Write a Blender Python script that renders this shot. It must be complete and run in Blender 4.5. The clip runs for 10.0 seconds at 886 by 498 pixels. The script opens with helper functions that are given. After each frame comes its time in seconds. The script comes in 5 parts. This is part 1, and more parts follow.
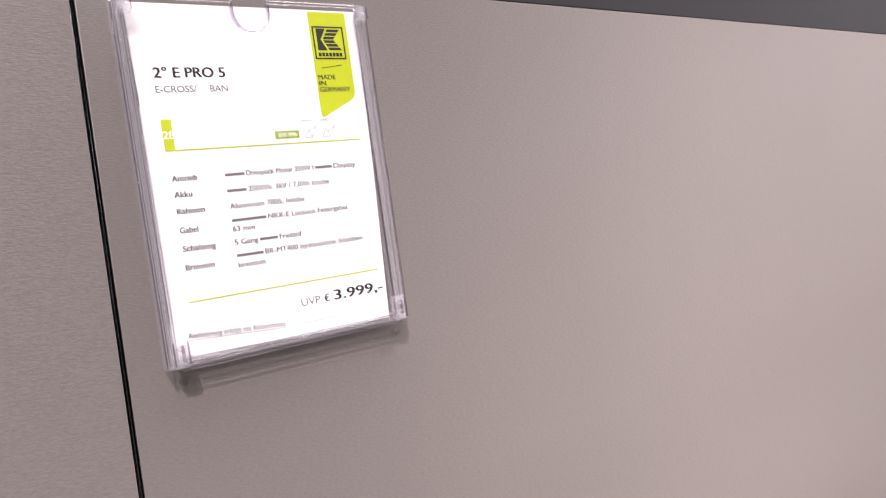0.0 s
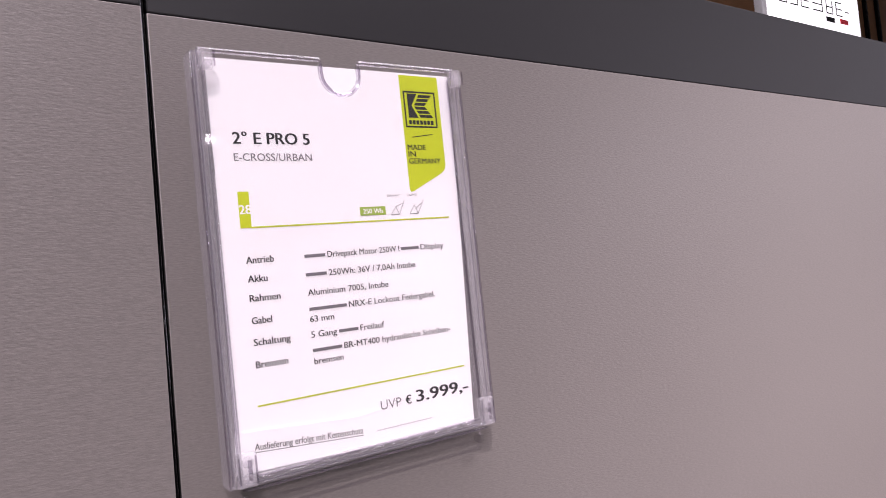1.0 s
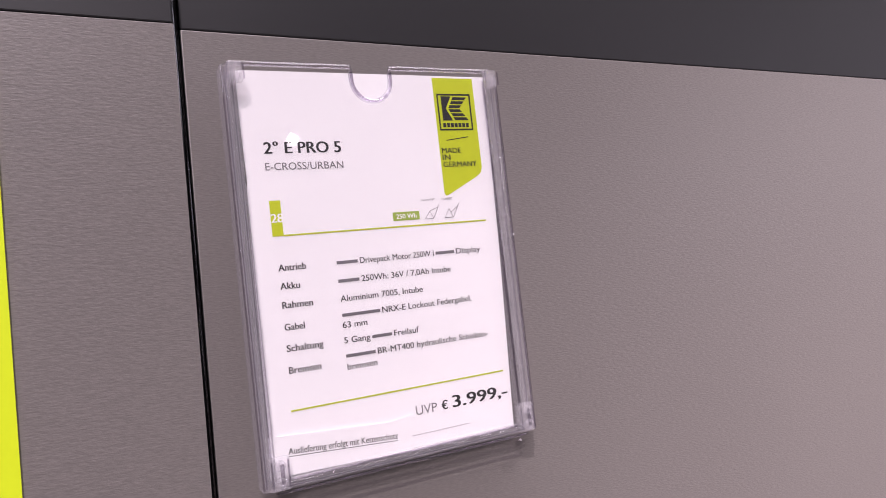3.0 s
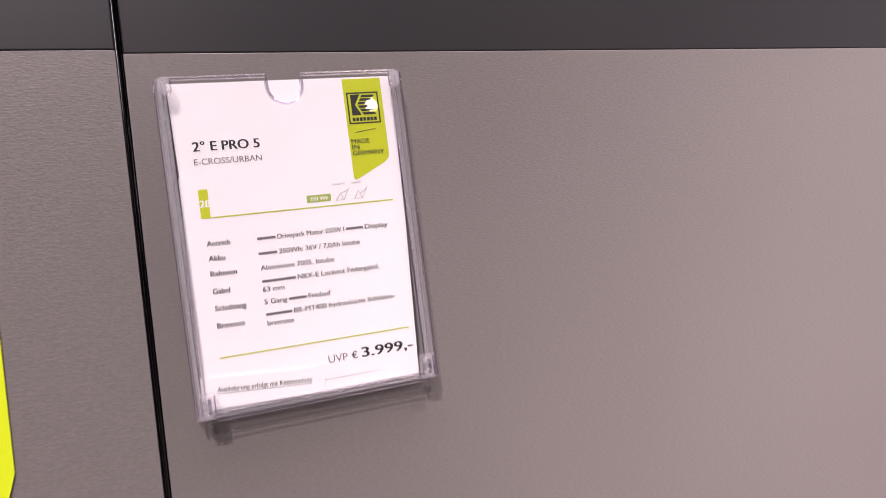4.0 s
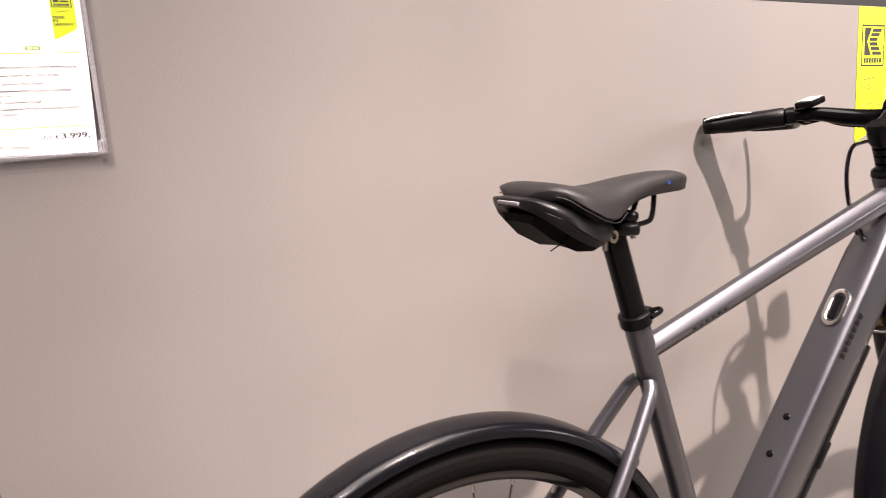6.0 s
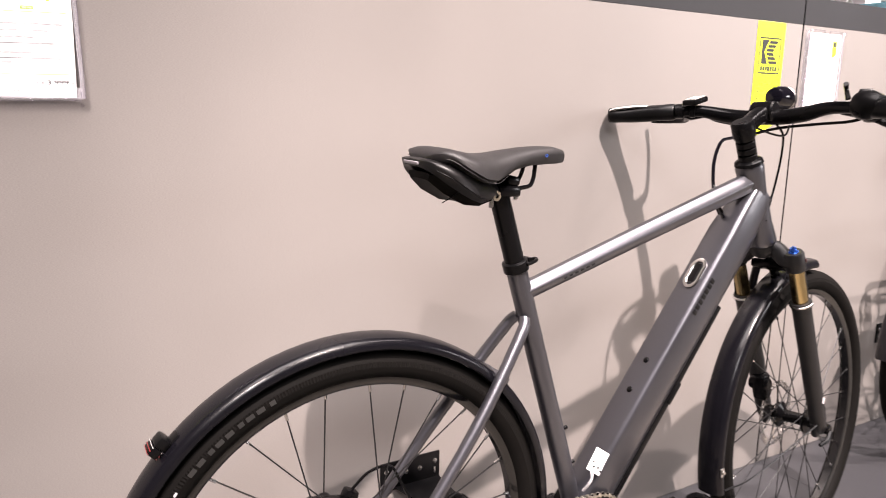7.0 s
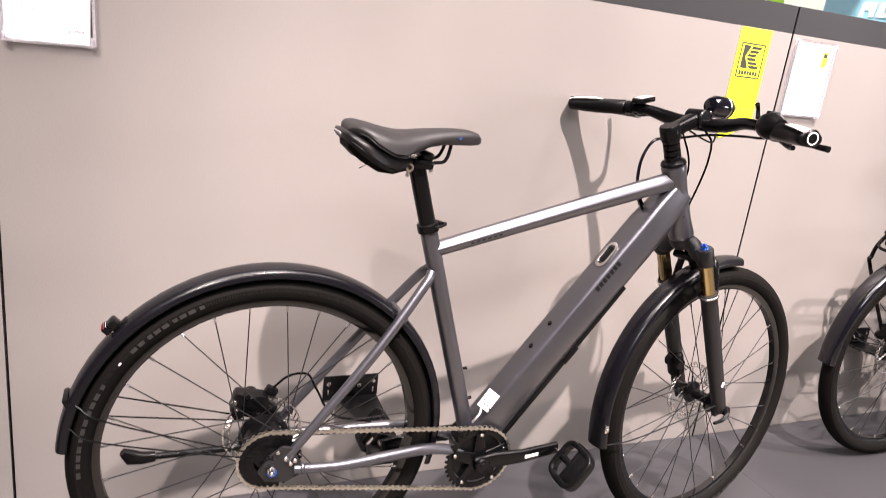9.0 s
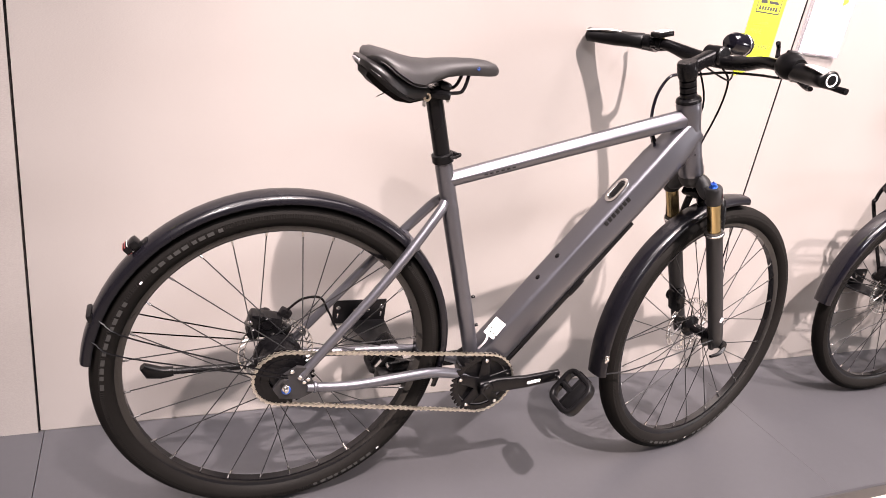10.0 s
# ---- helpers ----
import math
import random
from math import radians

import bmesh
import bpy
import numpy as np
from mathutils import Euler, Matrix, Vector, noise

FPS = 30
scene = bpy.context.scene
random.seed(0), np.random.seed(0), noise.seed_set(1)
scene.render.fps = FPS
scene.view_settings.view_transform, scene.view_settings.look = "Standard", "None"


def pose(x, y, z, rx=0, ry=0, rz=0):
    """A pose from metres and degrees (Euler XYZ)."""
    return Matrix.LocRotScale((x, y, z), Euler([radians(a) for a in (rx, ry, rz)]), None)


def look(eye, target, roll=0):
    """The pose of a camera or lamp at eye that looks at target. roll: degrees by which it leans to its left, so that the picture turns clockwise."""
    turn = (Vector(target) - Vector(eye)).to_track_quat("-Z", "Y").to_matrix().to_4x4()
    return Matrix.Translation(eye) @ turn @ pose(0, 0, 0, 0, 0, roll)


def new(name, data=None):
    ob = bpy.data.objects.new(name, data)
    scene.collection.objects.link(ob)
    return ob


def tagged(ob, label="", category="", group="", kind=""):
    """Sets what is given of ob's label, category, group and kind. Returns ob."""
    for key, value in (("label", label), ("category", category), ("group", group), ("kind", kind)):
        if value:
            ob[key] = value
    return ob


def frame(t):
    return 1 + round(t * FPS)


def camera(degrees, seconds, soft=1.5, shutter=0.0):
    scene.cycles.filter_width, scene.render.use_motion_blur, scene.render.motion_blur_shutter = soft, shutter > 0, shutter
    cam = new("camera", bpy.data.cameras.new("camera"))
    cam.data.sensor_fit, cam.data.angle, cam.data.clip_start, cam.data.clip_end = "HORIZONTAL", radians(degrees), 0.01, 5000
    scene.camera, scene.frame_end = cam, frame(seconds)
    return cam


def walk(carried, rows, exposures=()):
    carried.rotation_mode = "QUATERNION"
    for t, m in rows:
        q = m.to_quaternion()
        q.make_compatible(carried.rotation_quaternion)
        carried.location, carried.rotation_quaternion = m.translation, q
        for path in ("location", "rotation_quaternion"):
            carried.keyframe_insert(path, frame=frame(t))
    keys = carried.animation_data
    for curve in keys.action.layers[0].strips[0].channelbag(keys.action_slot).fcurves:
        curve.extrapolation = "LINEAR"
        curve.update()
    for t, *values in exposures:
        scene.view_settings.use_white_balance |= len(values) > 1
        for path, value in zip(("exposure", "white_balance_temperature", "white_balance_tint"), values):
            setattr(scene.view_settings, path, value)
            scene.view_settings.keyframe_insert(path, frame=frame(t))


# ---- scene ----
cam = camera(64.6, 10.0, 0.65, 0.3)
PATH = [
    (0, (-0.058, -0.446, 1.153), (1.028, 1.232, 1.078), -7.1),
    (0.5, (-0.085, -0.402, 1.175), (1.075, 1.228, 1.163), -5.6),
    (1, (-0.076, -0.363, 1.181), (1.037, 1.297, 1.262), -5.1),
    (1.5, (-0.071, -0.354, 1.183), (0.957, 1.358, 1.292), -5.0),
    (2, (-0.069, -0.358, 1.186), (0.895, 1.391, 1.3), -5.1),
    (3.5, (-0.012, -0.409, 1.184), (0.817, 1.41, 1.233), -6.2),
    (4, (0.028, -0.488, 1.179), (0.709, 1.393, 1.178), -6.3),
    (4.5, (0.024, -0.613, 1.159), (0.696, 1.268, 1.073), -6.8),
    (5, (-0.012, -0.796, 1.139), (0.885, 0.979, 0.927), -7.9),
    (5.5, (0.043, -0.919, 1.117), (0.998, 0.801, 0.762), -4.9),
    (5.7, (0.102, -0.968, 1.106), (1.038, 0.767, 0.768), -4.4),
    (6.8, (0.16, -1.23, 1.077), (1.1, 0.496, 0.707), -0.2),
    (7, (0.113, -1.275, 1.082), (1.091, 0.425, 0.69), 0.8),
    (7.5, (0.084, -1.358, 1.119), (1.167, 0.276, 0.725), 4.4),
    (8, (0.171, -1.444, 1.141), (1.233, 0.196, 0.714), 6.5),
    (8.5, (0.247, -1.531, 1.163), (1.197, 0.175, 0.732), 7.6),
    (9, (0.275, -1.594, 1.182), (1.055, 0.16, 0.619), 7.2),
    (9.5, (0.257, -1.605, 1.19), (1.035, 0.096, 0.483), 8.4),
    (10, (0.24, -1.602, 1.19), (1.022, 0.077, 0.436), 9.3),
]
walk(cam, [(t, look(eye, target, roll)) for t, eye, target, roll in PATH],
     [(0.0, -0.62, 6600, 17), (0.5, -0.82, 6500, 20), (1.0, -0.97, 6350, 24), (2.0, -1.13, 6300, 26), (3.5, -1.13, 6520, 26), (4.0, -1.02, 6700, 26), (4.5, -0.82, 6850, 21), (5.0, -0.57, 7100, 18), (5.5, -0.40, 7150, 17), (7.0, 0.02, 6900, 15.5), (7.5, 0.09, 6850, 15.5), (8.5, 0.10, 6800, 15.5), (9.2, 0.09, 6850, 15.5), (10.0, 0.48, 6850, 17)])

# ---- light ----
world = bpy.data.worlds.new("hall_air")
world.use_nodes = True
world.node_tree.nodes["Background"].inputs["Color"].default_value = (0.92, 0.95, 1.0, 1)
world.node_tree.nodes["Background"].inputs["Strength"].default_value = 0.13
scene.world = world


def spot(name, eye, target, watts, size, blend, radius, color):
    data = bpy.data.lights.new(name, "SPOT")
    data.energy, data.spot_size, data.spot_blend, data.shadow_soft_size, data.color = watts, radians(size), blend, radius, color
    ob = new(name, data)
    ob.matrix_world = look(eye, target)
    return ob


def area(name, eye, target, watts, w, h, color):
    data = bpy.data.lights.new(name, "AREA")
    data.shape, data.size, data.size_y, data.energy, data.color = "RECTANGLE", w, h, watts, color
    ob = new(name, data)
    ob.matrix_world = look(eye, target)
    return ob


spot("stand_spot", (1.10, -2.95, 5.45), (1.54, -0.15, 0.66), 5000, 34, 0.85, 0.05, (1.0, 0.91, 0.88))
spot("stand_spot", (4.20, -2.95, 6.10), (3.05, -0.1, 0.75), 3300, 36, 0.9, 0.05, (1.0, 0.91, 0.88))
spot("stand_spot", (-1.70, -3.90, 5.70), (-0.20, -0.24, 0.34), 3450, 25, 1.0, 0.06, (1.0, 0.91, 0.89))
# Broad fill added overhead to lift top faces and shadows; no fixture known.
area("unseen_hall_light", (1.6, -1.5, 7.7), (1.6, -1.3, 0.0), 1500, 9.0, 3.0, (1.0, 0.95, 0.97))
# Unseen source, placed along the highlight it leaves on the wall's right.
area("unseen_hall_light", (9.3, -6.6, 2.7), (0.7, 0.0, 1.25), 240, 1.8, 1.2, (0.93, 0.96, 1.0))
# Added to brighten the blue booth and orange sign; its lamp is unseen.
spot("booth_fill", (9.2, 7.0, 6.0), (12.8, 7.8, 2.9), 1500, 80, 0.8, 0.10, (1.0, 0.97, 0.95))
# Unseen area light added to give the wall's upper left a sheen.
area("unseen_hall_light", (-2.0, -7.0, 6.6), (-0.2, 0.0, 1.2), 400, 2.4, 1.2, (0.93, 0.96, 1.0))
# Oversized fill added to brighten the far hall; no single lamp like it.
area("unseen_hall_light", (20.0, 16.0, 7.9), (20.2, 16.5, 0.0), 13000, 24.0, 13.0, (0.96, 0.97, 1.0))


# ---- materials ----
def surface(name, color, rough=0.5, metal=0.0, var=0.08, fine=120.0, coarse=4.0, stretch=(1, 1, 1), bump=0.05, deep=0.0006, coat=0.0, spec=0.5, piece=0.0):
    """A procedural surface: fine grain and broad patches in colour and gloss, with a slight relief."""
    m = bpy.data.materials.new(name)
    m.use_nodes = True
    t = m.node_tree
    n, l = t.nodes, t.links
    b = n["Principled BSDF"]
    co, mp = n.new("ShaderNodeTexCoord"), n.new("ShaderNodeMapping")
    mp.inputs["Scale"].default_value = stretch
    l.new(co.outputs["Object"], mp.inputs["Vector"])
    f, c = n.new("ShaderNodeTexNoise"), n.new("ShaderNodeTexNoise")
    f.inputs["Scale"].default_value, f.inputs["Detail"].default_value = fine, 4
    c.inputs["Scale"].default_value, c.inputs["Detail"].default_value = coarse, 3
    l.new(mp.outputs["Vector"], f.inputs["Vector"])
    l.new(co.outputs["Object"], c.inputs["Vector"])
    mix = n.new("ShaderNodeMath")
    mix.operation = "ADD"
    l.new(f.outputs["Fac"], mix.inputs[0])
    l.new(c.outputs["Fac"], mix.inputs[1])
    last = mix.outputs[0]
    if piece:
        info, pm = n.new("ShaderNodeObjectInfo"), n.new("ShaderNodeMath")
        pm.operation = "MULTIPLY_ADD"
        pm.inputs[1].default_value = piece
        l.new(info.outputs["Random"], pm.inputs[0])
        l.new(last, pm.inputs[2])
        last = pm.outputs[0]
    rng = n.new("ShaderNodeMapRange")
    rng.inputs["From Min"].default_value, rng.inputs["From Max"].default_value = 0.6, 1.4
    rng.inputs["To Min"].default_value, rng.inputs["To Max"].default_value = 1 - var, 1 + var
    l.new(last, rng.inputs["Value"])
    col = n.new("ShaderNodeVectorMath")
    col.operation = "SCALE"
    col.inputs[0].default_value = color
    l.new(rng.outputs["Result"], col.inputs["Scale"])
    l.new(col.outputs["Vector"], b.inputs["Base Color"])
    rr = n.new("ShaderNodeMapRange")
    rr.inputs["From Min"].default_value, rr.inputs["From Max"].default_value = 0.3, 0.7
    rr.inputs["To Min"].default_value, rr.inputs["To Max"].default_value = max(rough - 0.06, 0.02), min(rough + 0.06, 1)
    l.new(c.outputs["Fac"], rr.inputs["Value"])
    l.new(rr.outputs["Result"], b.inputs["Roughness"])
    b.inputs["Metallic"].default_value = metal
    b.inputs["Coat Weight"].default_value = coat
    b.inputs["Coat Roughness"].default_value = 0.12
    b.inputs["Specular IOR Level"].default_value = spec
    if bump:
        bp = n.new("ShaderNodeBump")
        bp.inputs["Strength"].default_value, bp.inputs["Distance"].default_value = bump, deep
        l.new(f.outputs["Fac"], bp.inputs["Height"])
        l.new(bp.outputs["Normal"], b.inputs["Normal"])
    return m


def clear(name, tint, gloss, rough=0.06):
    """Thin clear acrylic: it lets light through and mirrors a little."""
    m = bpy.data.materials.new(name)
    m.use_nodes = True
    n, l = m.node_tree.nodes, m.node_tree.links
    n.remove(n["Principled BSDF"])
    tr, gl, mx, fr, mu = n.new("ShaderNodeBsdfTransparent"), n.new("ShaderNodeBsdfGlossy"), n.new("ShaderNodeMixShader"), n.new("ShaderNodeLayerWeight"), n.new("ShaderNodeMath")
    tr.inputs["Color"].default_value = (*tint, 1)
    gl.inputs["Roughness"].default_value = rough
    fr.inputs["Blend"].default_value = 0.2
    mu.operation = "MULTIPLY_ADD"
    mu.inputs[1].default_value, mu.inputs[2].default_value = gloss, 0.03
    l.new(fr.outputs["Facing"], mu.inputs[0])
    l.new(mu.outputs[0], mx.inputs["Fac"])
    l.new(tr.outputs[0], mx.inputs[1])
    l.new(gl.outputs[0], mx.inputs[2])
    l.new(mx.outputs[0], n["Material Output"].inputs["Surface"])
    return m


def lit(name, color, strength):
    m = bpy.data.materials.new(name)
    m.use_nodes = True
    b = m.node_tree.nodes["Principled BSDF"]
    b.inputs["Base Color"].default_value = (*color, 1)
    b.inputs["Emission Color"].default_value = (*color, 1)
    b.inputs["Emission Strength"].default_value = strength
    return m


LAMINATE = surface("brushed_laminate", (0.206, 0.188, 0.179), 0.46, 0.10, 0.19, 300, 1.2, (1, 1, 4.5), 0.45, 0.0003, spec=0.35)
BAND = surface("dark_laminate", (0.0112, 0.0106, 0.0126), 0.5, 0, 0.06, 160, 2, bump=0.05)
SEAM = surface("dark_chrome", (0.055, 0.052, 0.056), 0.16, 1.0, 0.05, 60, 6, bump=0)
FLOOR = surface("grey_floor_panel", (0.0232, 0.0227, 0.0258), 0.45, 0, 0.10, 55, 2.2, bump=0.05)
HALLFLOOR = surface("beige_floor", (0.22, 0.19, 0.16), 0.6, 0, 0.14, 40, 1.5, (1, 8, 1))
LIME = surface("neon_yellow_film", (0.67, 0.82, 0.01), 0.42, 0, 0.03, 200, 3, bump=0.02)
LIMEPRINT = surface("lime_print", (0.50, 0.58, 0.01), 0.55, 0, 0.04, 300, 9, bump=0.0)
OLIVE = surface("olive_print", (0.30, 0.42, 0.06), 0.6, 0, 0.04, 300, 9, bump=0)
INK = surface("black_print", (0.018, 0.018, 0.02), 0.55, 0, 0.1, 300, 9, bump=0)
GREYINK = surface("grey_print", (0.16, 0.15, 0.16), 0.6, 0, 0.1, 300, 9, bump=0)
PALEINK = surface("pale_print", (0.45, 0.43, 0.45), 0.6, 0, 0.1, 300, 9, bump=0)
PAPER = surface("white_paper", (0.88, 0.865, 0.875), 0.7, 0, 0.02, 180, 12, bump=0.08, deep=0.0003)
ACRYLIC = clear("clear_acrylic_sheet", (0.997, 0.995, 0.997), 0.08, 0.02)
RAIL = clear("clear_acrylic_rail", (0.965, 0.96, 0.97), 0.35)
LIP = clear("acrylic_lip", (0.90, 0.88, 0.92), 0.9, 0.28)
# Darker tint imitates the dark lines that refraction leaves in clear edges.
EDGE = clear("acrylic_edge_tint", (0.80, 0.77, 0.82), 0.6)
CLEAR = bpy.data.materials.new("moulded_clear_acrylic")
CLEAR.use_nodes = True
n, l = CLEAR.node_tree.nodes, CLEAR.node_tree.links
cb, ct, cm = n["Principled BSDF"], n.new("ShaderNodeBsdfTransparent"), n.new("ShaderNodeMixShader")
cb.inputs["Base Color"].default_value = (0.94, 0.92, 0.95, 1)
cb.inputs["Transmission Weight"].default_value, cb.inputs["Roughness"].default_value, cb.inputs["IOR"].default_value = 0.55, 0.06, 1.49
ct.inputs["Color"].default_value = (0.975, 0.968, 0.978, 1)
cm.inputs["Fac"].default_value = 0.28
l.new(ct.outputs[0], cm.inputs[1])
l.new(cb.outputs[0], cm.inputs[2])
l.new(cm.outputs[0], n["Material Output"].inputs["Surface"])
PAINT = surface("graphite_paint", (0.070, 0.0693, 0.081), 0.42, 0.85, 0.05, 400, 5, bump=0.03, coat=0.65)
PAINT.node_tree.nodes["Principled BSDF"].inputs["Coat IOR"].default_value = 1.6
PAINT.node_tree.nodes["Principled BSDF"].inputs["Coat Roughness"].default_value = 0.27
GLOSSBLACK = surface("glossy_black_paint", (0.003, 0.0028, 0.0045), 0.12, 0.0, 0.1, 300, 6, bump=0.0, coat=0.05, spec=0.42)
BLACK = surface("black_anodised", (0.0022, 0.0021, 0.0024), 0.25, 0.0, 0.15, 260, 8, bump=0.04, spec=0.14)
RIM = surface("polished_black_rim", (0.0022, 0.0021, 0.0024), 0.16, 0.0, 0.12, 260, 8, bump=0.02, spec=0.45)
SATIN = surface("satin_black_plastic", (0.0026, 0.0025, 0.0028), 0.30, 0, 0.15, 320, 8, bump=0.08, spec=0.14)
RUBBER = surface("tyre_rubber", (0.0042, 0.0037, 0.0034), 0.66, 0, 0.18, 300, 9, bump=0.25, deep=0.0006, spec=0.06)
FENDER = surface("satin_black_fender", (0.0032, 0.003, 0.0042), 0.24, 0, 0.12, 200, 5, bump=0.02, coat=0.0, spec=0.22)
FORKGREY = surface("matt_dark_grey_paint", (0.0095, 0.009, 0.0098), 0.5, 0.1, 0.1, 300, 6, bump=0.03, spec=0.35)
LEATHER = surface("saddle_vinyl", (0.0105, 0.0094, 0.0098), 0.55, 0, 0.1, 900, 8, bump=0.2, deep=0.0004, spec=0.35)
SHELL = surface("saddle_shell_plastic", (0.0058, 0.0053, 0.0056), 0.42, 0, 0.1, 500, 8, bump=0.1, spec=0.28)
STEEL = surface("bright_steel", (0.50, 0.485, 0.475), 0.25, 1.0, 0.1, 200, 9, bump=0.04)
SPOKE = surface("black_spoke", (0.012, 0.012, 0.013), 0.35, 0.4, 0.1, 200, 9, bump=0)
CHAINGOLD = surface("pale_gold_chain", (0.42, 0.395, 0.35), 0.32, 1.0, 0.2, 300, 20, bump=0.05)
GOLD = surface("gold_stanchion", (0.44, 0.33, 0.16), 0.2, 1.0, 0.05, 200, 9, bump=0)
BRONZE = surface("bronze_sprocket", (0.36, 0.30, 0.23), 0.35, 1.0, 0.15, 300, 20, bump=0.05)
BLUE = surface("blue_anodised", (0.03, 0.12, 0.55), 0.3, 0.7, 0.08, 200, 9, bump=0)
RED = surface("red_plastic", (0.12, 0.008, 0.008), 0.35, 0, 0.1, 200, 9, bump=0)
DARKRED = surface("dark_red_lens", (0.045, 0.004, 0.004), 0.15, 0, 0.1, 200, 9, bump=0)
GREYPLASTIC = surface("pale_grey_plastic", (0.32, 0.31, 0.30), 0.45, 0, 0.08, 260, 9, bump=0.05)
LOGO = surface("dark_decal", (0.006, 0.0058, 0.0065), 0.5, 0.0, 0.08, 200, 9, bump=0, spec=0.15)
MARK = surface("grey_tyre_print", (0.0095, 0.0087, 0.0083), 0.7, 0, 0.2, 300, 30, bump=0.1)
LENS = surface("lamp_lens", (0.30, 0.31, 0.33), 0.1, 0.8, 0.05, 90, 9, bump=0)
WHITE = surface("white_card", (0.80, 0.79, 0.78), 0.6, 0, 0.04, 200, 8, bump=0.03)


# ---- shape helpers ----
class Geo:
    """Collects shapes into one mesh."""

    def __init__(self):
        self.v, self.f, self.i = [], [], []

    def add(self, verts, faces, mi=0, m=None):
        k = len(self.v)
        self.v += [tuple(m @ Vector(p)) if m else tuple(p) for p in verts]
        self.f += [tuple(k + a for a in face) for face in faces]
        self.i += [mi] * len(faces)
        return self

    def sweep(self, pts, section, closed=False, up=(0, 1, 0), scales=None, mi=0, m=None):
        pts = [Vector(p) for p in pts]
        n, k = len(pts), len(section)
        verts, faces, nor = [], [], None
        for a in range(n):
            p0, p1 = (pts[a - 1] if a or closed else pts[a]), (pts[(a + 1) % n] if a < n - 1 or closed else pts[a])
            t = (p1 - p0).normalized()
            nor = Vector(up) if nor is None else nor
            nor = nor - nor.dot(t) * t
            if nor.length < 1e-6:
                nor = t.orthogonal()
            nor.normalize()
            side = t.cross(nor)
            s = scales[a] if scales else (1, 1)
            s = s if isinstance(s, tuple) else (s, s)
            verts += [pts[a] + nor * (u * s[0]) + side * (w * s[1]) for u, w in section]
        for a in range(n if closed else n - 1):
            b = (a + 1) % n
            faces += [(a * k + j, a * k + (j + 1) % k, b * k + (j + 1) % k, b * k + j) for j in range(k)]
        if not closed:
            faces += [tuple(range(k - 1, -1, -1)), tuple((n - 1) * k + j for j in range(k))]
        return self.add(verts, faces, mi, m)

    def tube(self, pts, r, seg=10, smooth=0, up=(0, 1, 0), mi=0, m=None, closed=False):
        if smooth:
            pts, r = curve(pts, r, smooth)
        rs = r if isinstance(r, list) else [r] * len(pts)
        return self.sweep(pts, circle(1, seg), closed, up, rs, mi, m)

    def lathe(self, profile, p0, axis, seg=24, mi=0, m=None, closed=False):
        """profile: (along the axis, radius)."""
        ax = Vector(axis).normalized()
        u = ax.orthogonal().normalized()
        w = ax.cross(u)
        verts, faces, k = [], [], len(profile)
        for a in range(seg):
            c, s = math.cos(2 * math.pi * a / seg), math.sin(2 * math.pi * a / seg)
            verts += [Vector(p0) + ax * h + (u * c + w * s) * r for h, r in profile]
        for a in range(seg):
            b = (a + 1) % seg
            faces += [(a * k + j, b * k + j, b * k + j + 1, a * k + j + 1) for j in range(k - 1)]
            if closed:
                faces.append((a * k + k - 1, b * k + k - 1, b * k, a * k))
        if not closed:
            for j, turn in ((0, -1), (k - 1, 1)):
                if profile[j][1] > 1e-6:
                    faces.append(tuple(a * k + j for a in range(seg))[::turn])
        return self.add(verts, faces, mi, m)

    def cyl(self, p0, p1, r, seg=16, bevel=0.0, mi=0, m=None):
        h = (Vector(p1) - Vector(p0)).length
        b = min(bevel, r * 0.6, h * 0.4)
        prof = [(0, r - b), (b, r), (h - b, r), (h, r - b)] if b else [(0, r), (h, r)]
        return self.lathe(prof, p0, Vector(p1) - Vector(p0), seg, mi, m)

    def box(self, centre, size, bevel=0.0, turn=(0, 0, 0), mi=0, m=None):
        x, y, z = (s / 2 for s in size)
        b = min(bevel, x * 0.9, y * 0.9, z * 0.9)
        at = pose(*centre, *turn)
        at = m @ at if m else at
        if not b:
            vs = [(sx * x, sy * y, sz * z) for sx in (-1, 1) for sy in (-1, 1) for sz in (-1, 1)]
            fs = [(0, 1, 3, 2), (4, 6, 7, 5), (0, 4, 5, 1), (2, 3, 7, 6), (0, 2, 6, 4), (1, 5, 7, 3)]
            return self.add(vs, fs, mi, at)
        bm = bmesh.new()
        bmesh.ops.create_cube(bm, size=1)
        bmesh.ops.scale(bm, vec=size, verts=bm.verts)
        bmesh.ops.bevel(bm, geom=bm.edges[:], offset=b, segments=2, affect="EDGES", profile=0.5)
        bm.verts.index_update()
        vs, fs = [v.co.copy() for v in bm.verts], [[v.index for v in f.verts] for f in bm.faces]
        bm.free()
        return self.add(vs, fs, mi, at)

    def plate(self, outline, y0, y1, mi=0, m=None):
        """An outline of (x, z) given depth from y0 to y1."""
        k = len(outline)
        vs = [(x, y0, z) for x, z in outline] + [(x, y1, z) for x, z in outline]
        fs = [tuple(range(k)), tuple(range(2 * k - 1, k - 1, -1))] + [(j, j + k, (j + 1) % k + k, (j + 1) % k) for j in range(k)]
        return self.add(vs, fs, mi, m)

    def mesh(self, name, mats, sharp=38):
        me = bpy.data.meshes.new(name)
        me.from_pydata(self.v, [], self.f)
        for m in mats:
            me.materials.append(m)
        bm = bmesh.new()
        bm.from_mesh(me)
        bmesh.ops.recalc_face_normals(bm, faces=bm.faces)
        bm.to_mesh(me)
        bm.free()
        me.polygons.foreach_set("material_index", self.i)
        me.polygons.foreach_set("use_smooth", [True] * len(me.polygons))
        me.set_sharp_from_angle(angle=radians(sharp))
        return me


